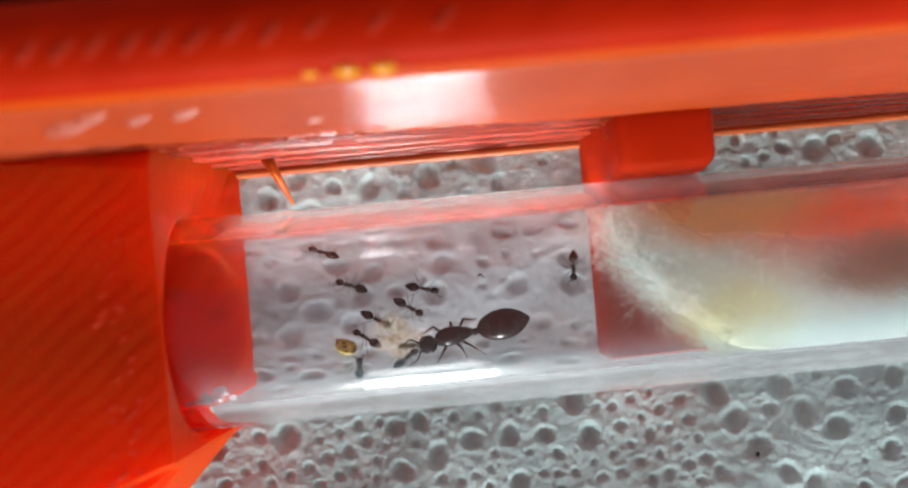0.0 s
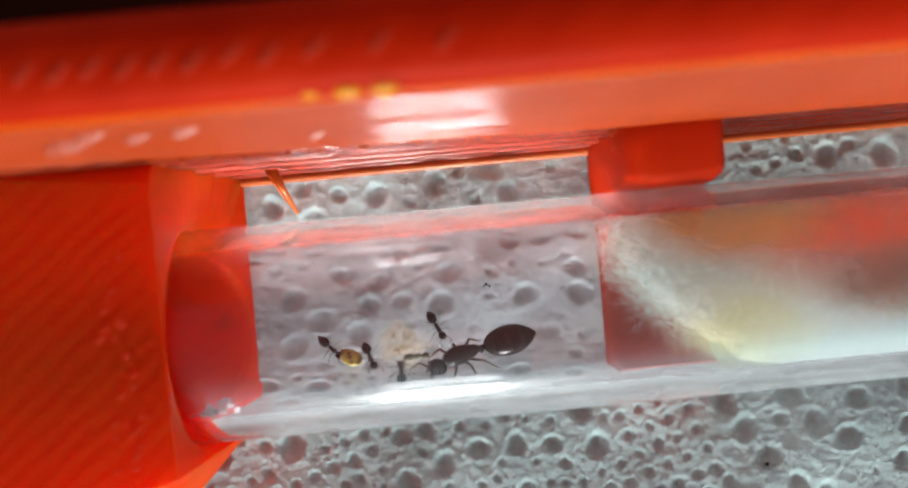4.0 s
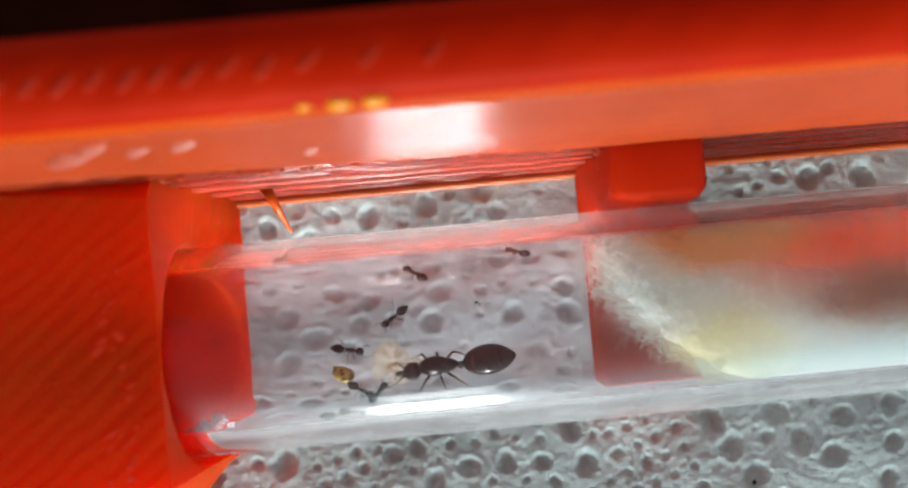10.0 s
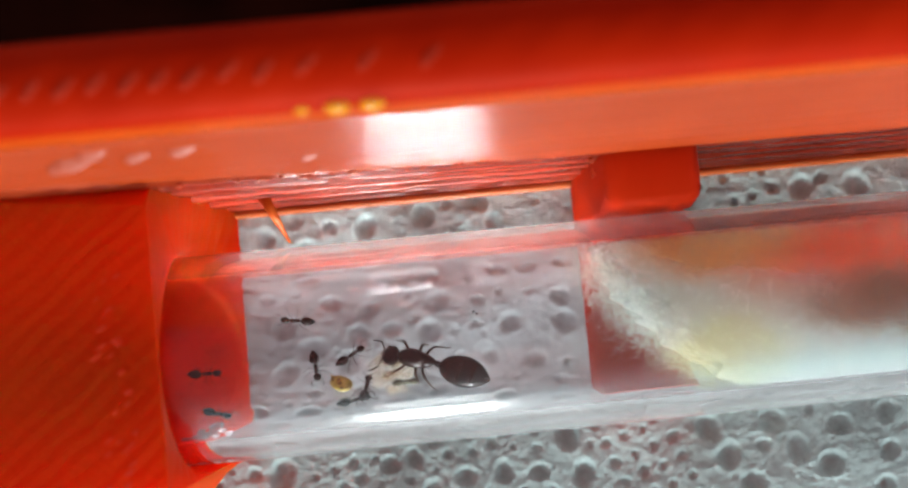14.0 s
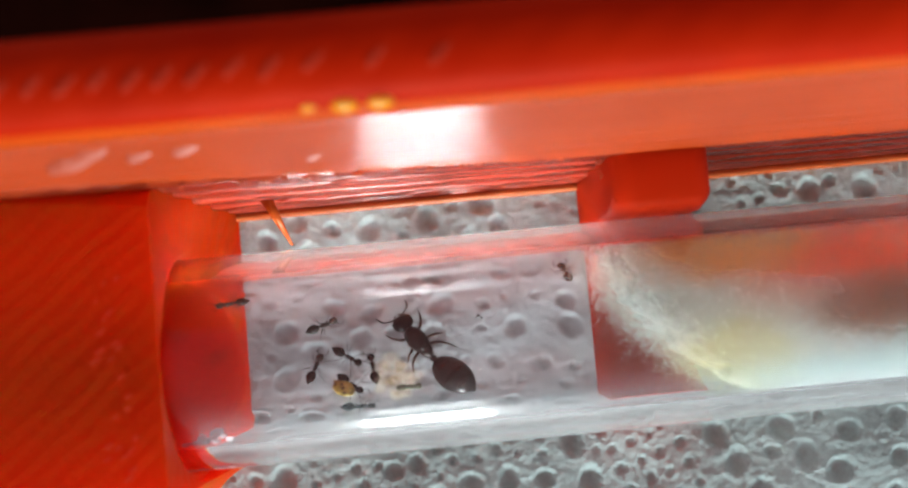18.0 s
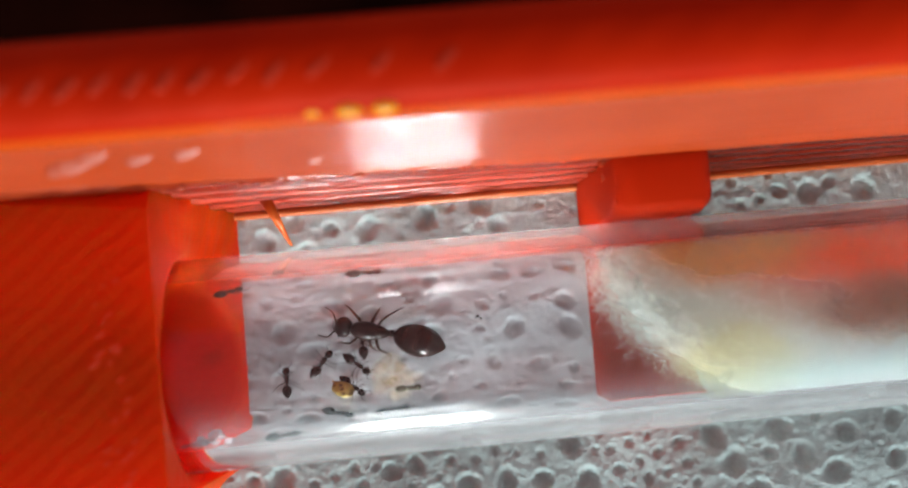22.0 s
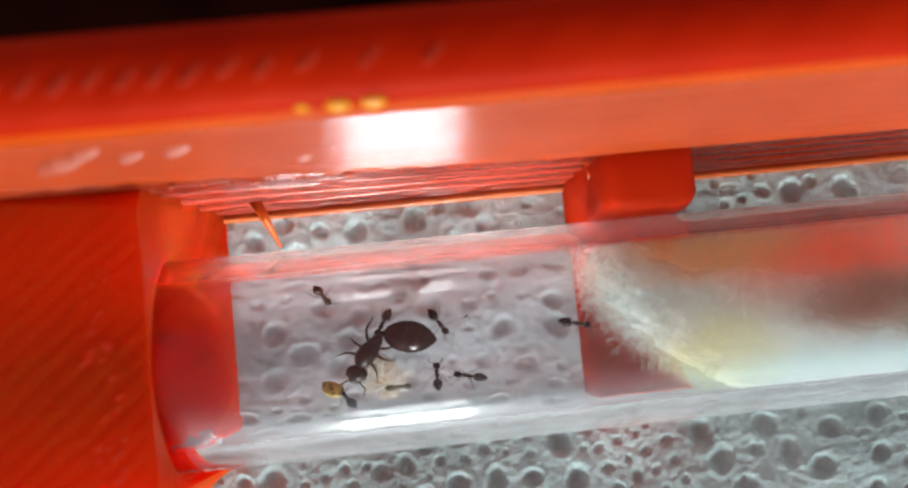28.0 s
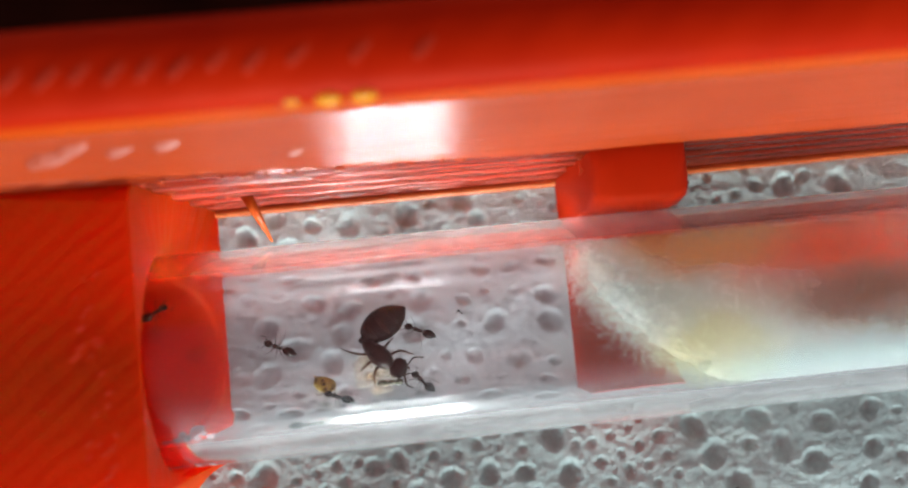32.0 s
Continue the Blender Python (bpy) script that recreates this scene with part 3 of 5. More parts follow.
def back_wall():
    stations = [-60 + 2.5 * i for i in range(55)]

    def ridges(v0, z0, v1, z1, count, bulge):
        """The printed layers of a wall face: a stack of small rounded ridges."""
        out = []
        rng = random.Random(count)
        swell = [bulge * (0.72 + 0.8 * noise.noise(Vector((k * 0.37, count, 0))) + rng.uniform(-0.1, 0.1)) for k in range(count)]
        for k in range(count):
            for j in range(6):
                q = (k + j / 6) / count
                out.append((v0 + (v1 - v0) * q - swell[k] * math.sin(math.pi * j / 6), z0 + (z1 - z0) * q))
        return out + [(v1, z1)]

    strand_rng = random.Random(77)
    slopes = [strand_rng.uniform(0.85, 1.15) for _ in range(9)]
    strands = [strand_rng.uniform(0.06, 0.24) for _ in range(9)]

    def strand_face(u, t):
        """The drooping strands of the lower wall: rounded beads of uneven thickness."""
        out = []
        for k, b in enumerate(strands):
            b *= 1 + 0.7 * noise.noise(Vector((u * 0.35, k * 7.3, 0))) + 0.3 * noise.noise(Vector((u * 1.6, k * 3.1, 5)))
            pitch = (t - 0.55) / len(strands)
            v, z, rise = 7.05 + 0.55 * k / len(strands), 0.5 + pitch * k, b * slopes[k]
            out += [(v, z), (v - b, z + 0.12), (v - b, z + pitch - rise), (v - 0.48 * b, z + pitch - 0.44 * rise)]
        return out + [(7.6, t - 0.05)]

    def low(u):
        t = wall_top(u)
        ring = [(6.75, -0.3), (6.7, 0.3), (6.9, 0.5)] + strand_face(u, t)
        ring += [(9.0, t - 0.05), (9.0, -0.3)]
        return [sp(u, v, z) for v, z in ring]

    part("lower_wall", loft([low(-60 + 0.6 * i) for i in range(226)]), M_ORANGE, stand, "wall face with printed layer lines, darkened in colour for shade").data.set_sharp_from_angle(angle=radians(70))

    def upper(u):
        t = wall_top(u)
        ring = [(7.42, t - 0.05)]
        for v, z in ridges(6.86, 10.1, 9.3, 28.6, 74, 0.10):
            ring.append((v, z) if z > t else (7.42 + 0.12 * (z - t) / t, t))
        ring += [(9.5, 28.6), (9.5, t - 0.05)]
        return [sp(u, v, z) for v, z in ring]

    ob = part("upper_wall", loft([upper(u) for u in stations]), M_LEDGE, stand, "finely ridged upper wall with a wet-looking shine")
    ob.data.set_sharp_from_angle(angle=radians(75))

    def rim_curve(a):
        return 9.02 + 3.2 * (1 - math.cos(a)), 28.35 + 2.1 * math.sin(a)

    def rim(u):
        ring = [rim_curve(a) for a in (0.0, 0.15, 0.3, 0.45, 0.6, 0.75, 0.9, 1.05, 1.2, 1.35, 1.57)]
        ring += [(13.2, 30.4), (13.7, 30.0), (13.9, 29.5), (13.9, -0.3), (9.55, -0.3), (9.55, 28.55)]
        return [sp(u, v, z) for v, z in ring]

    rng = random.Random(14)

    def bead(u):
        ring = [(9.07 + 0.135 * math.sin(a) + 0.17 * math.cos(a), 27.55 + 1.05 * math.sin(a)) for a in [2 * math.pi * i / 8 for i in range(12)]]
        return [sp(u, v, z + 0.12 * noise.noise(Vector((u * 0.7, 0, 0)))) for v, z in ring]

    # the seam's glow is only a brighter orange
    part("top_seam", loft([bead(u) for u in stations]), M_SEAM, stand, "thin orange seam below the rim, its glow put into the colour")

    def foot(u):
        ring = [(6.3, -0.3), (6.3, 0.3), (6.38, 0.5), (6.55, 0.58), (6.85, 0.58), (6.85, -0.3)]
        return [sp(u, v, z) for v, z in ring]

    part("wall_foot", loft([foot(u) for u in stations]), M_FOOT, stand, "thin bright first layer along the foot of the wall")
    # yellow beads put in for the lamp's reflections on the seam
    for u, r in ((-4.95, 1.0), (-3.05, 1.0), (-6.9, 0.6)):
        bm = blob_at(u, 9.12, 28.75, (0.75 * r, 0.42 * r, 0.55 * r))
        part("glint_bead", bm, M_SEAM_GLINT, stand, "yellow-orange bead painted as a lamp reflection on the seam")
    # slanting marks of the print head on the rim, and smooth smears on the wall below it
    for u in (-22.4, -20.6, -18.9, -17.2, -15.5, -13.9, -12.2, -10.2, -8.4, -6.1, -2.9, 0.4):
        m = Matrix.Translation(sp(u, 11.25 + rng.uniform(-0.2, 0.2), 30.32)) @ pose(0, 0, 0, -14, 0, TURN + 48 + rng.uniform(-6, 6))
        bm = bmesh.new()
        bmesh.ops.create_uvsphere(bm, u_segments=14, v_segments=8, radius=1.0, matrix=m @ Matrix.Diagonal((0.95 * MM, 0.30 * MM, 0.10 * MM, 1)))
        part("print_ridge", bm, M_MARK, stand)
    for u, v, z, r in ((-22.3, 8.42, 22.6, 0.9), (-21.2, 8.52, 23.4, 1.15), (-20.0, 8.62, 24.2, 0.8), (-17.7, 8.50, 23.0, 0.7), (-14.8, 8.56, 23.5, 0.75), (-7.9, 8.02, 19.6, 0.45)):
        m = Matrix.Translation(sp(u, v, z)) @ pose(0, 0, 0, 42, 0, TURN) @ pose(0, 0, 0, 0, 0, 28)
        bm = bmesh.new()
        bmesh.ops.create_uvsphere(bm, u_segments=14, v_segments=8, radius=1.0, matrix=m @ Matrix.Diagonal((1.5 * r * MM, 0.62 * r * MM, 0.06 * r * MM, 1)))
        part("plastic_smear", bm, M_SMEAR, stand, "smooth shiny smear of molten plastic")
    # tiny beads added for sparkle under the ridged wall's edge and beside the bracket
    for k in range(44):
        u = rng.uniform(-19, 9) if k < 34 else rng.uniform(11.1, 11.35)
        t = wall_top(u)
        v, z = (7.35, t - rng.uniform(0.0, 0.9) ** 2) if k < 34 else (rng.uniform(4.9, 7.2), 12.3 - rng.uniform(0, 0.5))
        r = rng.uniform(0.07, 0.17) if k < 34 else rng.uniform(0.05, 0.09)
        part("sparkle_bead", blob_at(u, v, z, (r * rng.uniform(1, 2.2), r, r)), M_BEAD, stand)
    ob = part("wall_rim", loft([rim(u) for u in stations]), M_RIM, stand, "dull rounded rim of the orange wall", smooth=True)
    ob.data.set_sharp_from_angle(angle=radians(40))


back_wall()
TUBE_V, TUBE_R, TUBE_IN, TUBE_TILT = -4.7, 7.7, 6.1, 0.02


def tube_z(u):
    return 8.5 - TUBE_TILT * u


def arc(cv, cz, r, a0, a1, n):
    return [(cv + r * math.sin(radians(a0 + (a1 - a0) * i / n)), cz - r * math.cos(radians(a0 + (a1 - a0) * i / n))) for i in range(n + 1)]


def end_block():
    """The block with the round hole into which the tube goes."""
    bm = bmesh.new()
    rings = []
    n = 48

    def outline(u, grow):
        # a closed outline (v, z) of the block face, walked with the hole's angle
        pts = []
        cz = tube_z(-18)
        for i in range(n):
            a = 2 * math.pi * i / n
            s, c = math.sin(a), -math.cos(a)
            k = min((7.8 - TUBE_V) / s if s > 1e-6 else 1e9, (-(grow) - TUBE_V) / s if s < -1e-6 else 1e9,
                    (wall_top(u) + 0.35 - cz) / c if c > 1e-6 else 1e9, (-0.3 - cz) / c if c < -1e-6 else 1e9)
            pts.append((TUBE_V + k * s, cz + k * c))
        return pts

    def hole(r):
        cz = tube_z(-18)
        return [(TUBE_V + r * math.sin(2 * math.pi * i / n), cz - r * math.cos(2 * math.pi * i / n)) for i in range(n)]

    def lean(v, z):
        return -17.0 - 0.135 * max(z, 0)

    def mouth(r, du):
        # the mouth of the hole is cut back from the leaning face at its sides
        pts = []
        for v, z in hole(r):
            k = min(1.0, max(0.0, (z - 1.5) / 6.0))
            pts.append(sp(min(lean(v, z), -19.2 * k + lean(v, z) * (1 - k)) + du, v, z))
        return pts

    # hole from deep inside to the face, then the face out to the outline, then back along the outside
    def ring(pts, du):
        return [sp(lean(v, z) + du, v, z) for v, z in pts]

    r0 = TUBE_R + 0.12
    loops = [[sp(-58, v, z) for v, z in hole(r0)], mouth(r0, -0.5), mouth(r0 + 0.12, -0.15), mouth(r0 + 0.35, 0.0),
             ring(outline(-19.2, 13.0), 0.0), ring(outline(-19.7, 13.5), -0.4), ring(outline(-27.0, 24.0), -11.3),
             [sp(-58, v, z) for v, z in outline(-58, 24.0)]]
    rows = [[bm.verts.new(p) for p in lp] for lp in loops]
    for a, b in zip(rows, rows[1:]):
        for i in range(n):
            j = (i + 1) % n
            bm.faces.new((a[i], a[j], b[j], b[i]))
    for i in range(n):
        j = (i + 1) % n
        bm.faces.new((rows[-1][i], rows[-1][j], rows[0][j], rows[0][i]))
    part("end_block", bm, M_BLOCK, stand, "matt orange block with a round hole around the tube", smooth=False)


end_block()


def print_marks():
    """Small blisters of plastic in rows on the block's top, near its edge."""
    rng = random.Random(8)
    for row in range(22):
        for col in range(3):
            if rng.random() < 0.4:
                continue
            u, v = -22.9 + 0.75 * col + 0.22 * math.sin(row * 0.7) + rng.uniform(-0.22, 0.22), 1.0 - 0.92 * row + 0.3 * col + rng.uniform(-0.3, 0.3)
            z = wall_top(u) + 0.36
            r = rng.uniform(0.14, 0.23)
            m = Matrix.Translation(sp(u, v, z)) @ pose(0, 0, 0, 0, 0, 35) @ Matrix.Diagonal((rng.uniform(1.2, 2.4) * r * MM, 0.7 * r * MM, 0.024 * r * MM, 1))
            bm = bmesh.new()
            bmesh.ops.create_icosphere(bm, subdivisions=2, radius=1.0, matrix=m)
            part("print_blister", bm, M_BLISTER, stand)


print_marks()


def cradle():
    """The bracket on the wall that runs under the tube and holds it."""
    stations = [(11.15, 1.2), (11.3, 0.75), (11.6, 0.35), (12.0, 0.1), (12.5, 0.0), (13.6, 0.0), (17.7, 0.0), (18.2, 0.12), (18.6, 0.4), (18.82, 0.8), (18.92, 1.3)]

    def ring(u, d):
        cz = tube_z(u)
        t = 13.0
        pts = [(7.3, -0.3), (7.3, t - d)]
        pts += [(4.0 + d, t - d), (3.45 + d, t - 0.35 - d), (3.25 + d, t - 1.0)]
        pts += arc(TUBE_V, cz, TUBE_R + 0.06 + d * 0.3, 97, -69, 30)
        v, z = pts[-1]
        pts += [(v - 0.5, z - 0.4), (v - 0.6, -0.3)]
        # the face towards the hole leans back with height
        lean = 0.9 if u < 12.6 else 0.0
        return [sp(u + lean * max(0.0, b) / t, a, b) for a, b in pts]

    ob = part("cradle", loft([ring(u, d) for u, d in stations]), M_CRADLE, stand, "orange bracket that cups the tube from below")
    ob.data.set_sharp_from_angle(angle=radians(50))
    bm = loft([[Vector(p) for p in ring_] for ring_ in (
        [sp(-13.65, 6.9, 8.4), sp(-12.7, 6.9, 8.6), sp(-12.7, 6.9, 8.2), sp(-13.65, 6.9, 8.0)],
        [sp(-12.85, 5.1, 6.8), sp(-12.25, 5.1, 7.0), sp(-12.25, 5.1, 6.7), sp(-12.85, 5.1, 6.5)],
        [sp(-12.2, 3.6, 4.8), sp(-12.0, 3.6, 4.9), sp(-12.0, 3.6, 4.7), sp(-12.2, 3.6, 4.6)])])
    part("print_burr", bm, M_BURR, stand, "pointed sliver of stray plastic on the wall", smooth=True)


cradle()

# ---- the glass tube, its cotton plug ----
TUBE_M = Matrix.Translation(uvz(0, TUBE_V, tube_z(0))) @ pose(0, 0, 0, 0, math.degrees(math.atan(TUBE_TILT)), TURN)
tube = thing("test_tube", TUBE_M, "clear glass test tube lying in the orange stand", "test tube")


def tube_shell():
    n = 96
    bm = bmesh.new()
    us = [-45, -44.8, 0, 69.8, 70]
    loops = []
    for r, order in ((TUBE_R, us), (TUBE_IN, us[::-1])):
        for u in order:
            loops.append([bm.verts.new((u * MM, r * MM * math.sin(2 * math.pi * i / n), -r * MM * math.cos(2 * math.pi * i / n))) for i in range(n)])
    loops.append(loops[0])
    for a, b in zip(loops, loops[1:]):
        for i in range(n):
            j = (i + 1) % n
            bm.faces.new((a[i], a[j], b[j], b[i]))
    ob = part("glass_wall", bm, M_GLASS, tube)
    ob.visible_shadow = False


tube_shell()


def water_beads():
    """Small drops of water added on the glass as glints, down at the mouth of the hole."""
    rng = random.Random(31)
    for k in range(11):
        s, f, r = rng.uniform(-20.2, -17.0), rng.uniform(-94, -70), rng.uniform(0.25, 0.6)
        out = Vector((0, math.sin(radians(f)), -math.cos(radians(f))))
        at = (Vector((s, 0, 0)) + out * (TUBE_IN - 0.02)) * MM
        m = Matrix.Translation(at) @ out.to_track_quat("Z", "X").to_matrix().to_4x4() @ Matrix.Diagonal((1.5 * r * MM, r * MM, 0.35 * r * MM, 1))
        bm = bmesh.new()
        bmesh.ops.create_uvsphere(bm, u_segments=20, v_segments=14, radius=1.0, matrix=m)
        for v in bm.verts:
            v.co += Vector((1, 1, 1)) * 0.00012 * noise.noise(v.co * 2600)
        part("glint_drop", bm, M_WATER, tube, "water drop with its glint put into a pale tint")


water_beads()


def cotton_plug():
    """A soft, uneven plug with a slanting front."""
    cot = thing("cotton_plug", TUBE_M, "white cotton wool plug with yellow and rust stains and a painted orange reflection inside the tube", "cotton plug")
    n, rows = 72, []
    r1 = TUBE_IN - 0.25
    for k in range(60):
        s = k / 59
        ring = []
        for i in range(n):
            a = 2 * math.pi * i / n
            y, z = math.sin(a), -math.cos(a)
            # the front slants: it reaches furthest at the far upper side
            if s < 0.4:
                turn = s / 0.4 * math.pi / 2
                q = math.sin(turn)
                r = r1 * q
                u = 14.6 - (5.0 * y + 1.5 * z) * q + 2.6 * (1 - math.cos(turn))
            else:
                r = r1
                u = 17.2 - 5.0 * y - 1.5 * z + (s - 0.4) / 0.6 * 52
            p = Vector((u, r * y, r * z))
            w = noise.fractal(p * 0.55, 1.0, 2.0, 5)
            p.x += (1.3 * w + 0.4 * noise.fractal(p * 2.2, 1.0, 2.0, 3)) if s < 0.45 else 0
            rr = math.hypot(p.y, p.z)
            p.yz = p.yz * min(1.0, (r1 / rr if rr > 1e-6 else 1))
            ring.append(p * MM)
        rows.append(ring)
    bm = loft(rows)
    part("cotton_body", bm, M_COTTON, cot, "stained soft body of the plug")


cotton_plug()

# ---- loose cotton fibres round the front of the plug ----
def fibre_mesh(name, count, seed):
    rng = random.Random(seed)
    verts, faces = [], []
    r1 = TUBE_IN - 0.08
    for _ in range(count):
        a = rng.uniform(0, 2 * math.pi)
        q = math.sqrt(rng.random())
        y, z = q * math.sin(a), -q * math.cos(a)
        # most fibres fill the plug, some stand out of its slanting, ragged front
        loose = rng.random() < 0.12
        u = 14.6 - 5.0 * y - 1.5 * z + 2.2 * (1 - math.sqrt(max(0, 1 - q * q))) + 1.8 * noise.noise(Vector((y * 2.2, z * 2.2, 4)))
        u += rng.gauss(-0.5, 1.2) if loose else 24.0 * rng.random() ** 1.25
        p = Vector((u, r1 * y * 0.98, r1 * z * 0.98))
        d = Vector((rng.uniform(-1.0, 0.35), rng.uniform(-0.8, 0.8), rng.uniform(-0.8, 0.8))).normalized()
        bend = Vector((rng.uniform(-1, 1), rng.uniform(-1, 1), rng.uniform(-1, 1))) * 0.9
        n, step, w = 5, rng.uniform(0.12, 0.34), rng.uniform(0.004, 0.009)
        base = len(verts)
        for k in range(n):
            side = d.cross(Vector((0.3, 0.5, 0.8))).normalized()
            up = d.cross(side)
            for j in range(3):
                b = 2 * math.pi * j / 3
                verts.append((p + (side * math.cos(b) + up * math.sin(b)) * w * (1 - 0.5 * k / n)) * MM)
            p = p + d * step
            rr = math.hypot(p.y, p.z)
            if rr > r1:
                p.y, p.z = p.y * r1 / rr, p.z * r1 / rr
            d = (d + bend * 0.35).normalized()
        for k in range(n - 1):
            for j in range(3):
                i0, i1 = base + 3 * k + j, base + 3 * k + (j + 1) % 3
                faces.append((i0, i1, i1 + 3, i0 + 3))
    me = bpy.data.meshes.new(name)
    me.from_pydata([tuple(v) for v in verts], [], faces)
    me.materials.append(M_FIBRE)
    me.shade_smooth()
    return me


fibres = new("cotton_fibres", fibre_mesh("cotton_fibres", 60000, 11))
fibres.parent = bpy.data.objects["cotton_plug"]
tagged(fibres, "fine stray white cotton fibres", kind="stuff")


# ---- places on the inner wall of the tube ----
def on_wall(s, phi, heading, lift=0.0, roll=0.0):
    """s: millimetres along the tube; phi: degrees round it from its lowest line towards the wall; heading: degrees from along the tube."""
    f, h = radians(phi), radians(heading)
    out = Vector((0, math.sin(f), -math.cos(f)))
    ahead = Vector((math.cos(h), math.sin(h) * math.cos(f), math.sin(h) * math.sin(f)))
    up = -out
    side = up.cross(ahead)
    m = Matrix((ahead, side, up)).transposed().to_4x4()
    m.translation = (out * (TUBE_IN - lift) + Vector((s, 0, 0))) * MM
    return TUBE_M @ m @ pose(0, 0, 0, roll, 0, 0)


# ---- ants ----
def blob(bm, cx, cy, cz, lx, ly, lz, taper=0.0, seg=16, rings=10, power=1.5):
    """An egg-shaped body: taper narrows it towards -x."""
    made = bmesh.ops.create_uvsphere(bm, u_segments=seg, v_segments=rings, radius=1.0, matrix=Matrix.Rotation(radians(90), 4, "Y"))["verts"]
    for v in made:
        x, y, z = v.co
        k = 1.0 - taper * max(0.0, 0.5 - 0.5 * x) ** power
        v.co = Vector(((cx + x * lx / 2) * MM, (cy + y * k * ly / 2) * MM, (cz + z * k * lz / 2) * MM))
    return bm


def limb(points, r0, r1, sides=6):
    """A jointed limb through points (millimetres), thick to thin."""
    rings, n = [], len(points)
    for i, p in enumerate(points):
        a, b = Vector(points[max(0, i - 1)]), Vector(points[min(n - 1, i + 1)])
        d = (b - a).normalized()
        side = d.cross(Vector((0.21, 0.13, 0.97)))
        side = side.normalized() if side.length > 1e-4 else Vector((1, 0, 0))
        up = d.cross(side)
        r = r0 + (r1 - r0) * i / (n - 1)
        rings.append([(Vector(p) + (side * math.cos(2 * math.pi * j / sides) + up * math.sin(2 * math.pi * j / sides)) * r) * MM for j in range(sides)])
    return loft(rings)


LEG_SPREAD = ((0.38, 0.55, 0.95), (0.10, -0.05, -0.10), (-0.12, -0.55, -1.05))


def leg_points(k, side, size=1.0, reach=1.0):
    root, knee, foot = LEG_SPREAD[k]
    pts = [(root, 0.12 * side, 0.36), (root + (knee - root) * 0.35, 0.30 * side * reach, 0.50), (knee, 0.55 * side * reach, 0.55),
           (knee + (foot - knee) * 0.55, 0.80 * side * reach, 0.28), (foot * 0.95, 0.98 * side * reach, 0.05), (foot * 1.12, 1.12 * side * reach, 0.03)]
    return [(x * size, y * size, z * size) for x, y, z in pts]


def build_worker():
    ant = thing("worker_ant", Matrix.Identity(4), "small glossy black worker ant walking inside the glass tube", "ant", "worker ants in the tube")
    bm = blob(bmesh.new(), -0.92, 0, 0.44, 1.22, 0.84, 0.72, 0.75, 18, 12, 3.0)
    part("gaster", bm, M_ANT, ant, "shiny black drop-shaped gaster")
    part("petiole", blob(bmesh.new(), -0.32, 0, 0.38, 0.20, 0.13, 0.26, 0.0, 10, 8), M_ANT, ant)
    bm = blob(bmesh.new(), 0.30, 0, 0.47, 0.58, 0.42, 0.42, 0.2)
    blob(bm, -0.08, 0, 0.43, 0.50, 0.34, 0.34, 0.3)
    part("thorax", bm, M_ANT, ant)
    head = part("head", blob(bmesh.new(), 0.90, 0, 0.45, 0.66, 0.60, 0.44, -0.12, 16, 10), M_ANT, ant)
    for side in (-1, 1):
        pts = [(1.10, 0.12 * side, 0.50), (1.22, 0.36 * side, 0.58), (1.30, 0.50 * side, 0.56), (1.52, 0.50 * side, 0.42), (1.72, 0.42 * side, 0.30)]
        part("antenna", limb(pts, 0.032, 0.028), M_ANT_LEG, head)
        part("mandible", limb([(1.12, 0.13 * side, 0.40), (1.24, 0.10 * side, 0.37), (1.29, 0.02 * side, 0.36)], 0.045, 0.015), M_ANT_LEG, head)
        for k in range(3):
            part("leg", limb(leg_points(k, side), 0.034, 0.013), M_ANT_LEG, ant)
    return ant


def striped_shell():
    """The queen's gaster: dark rings with paler brown between."""
    m, nt, b = base_material("queen_gaster_shell")
    co = nt.nodes.new("ShaderNodeTexCoord")
    w = nt.nodes.new("ShaderNodeTexWave")
    w.wave_type, w.bands_direction, w.wave_profile = "BANDS", "X", "SAW"
    w.inputs["Scale"].default_value = 0.314 / (1.05 * MM)
    w.inputs["Distortion"].default_value = 0.3
    nt.links.new(co.outputs["Object"], w.inputs["Vector"])
    nt.links.new(ramp(nt, w.outputs["Fac"], [(0.0, (0.020, 0.007, 0.005)), (0.6, (0.010, 0.004, 0.003)), (0.92, (0.003, 0.002, 0.001))]), b.inputs["Base Color"])
    b.inputs["Roughness"].default_value = 0.22
    b.inputs["Specular IOR Level"].default_value = 0.3
    return m


M_STRIPE = striped_shell()
M_QUEEN_LEG = chitin("queen_leg", (0.024, 0.011, 0.005), (0.085, 0.040, 0.016), 0.3, 400.0)
M_QUEEN = chitin("queen_shell", (0.003, 0.002, 0.002), (0.012, 0.006, 0.004), 0.28, 500.0)


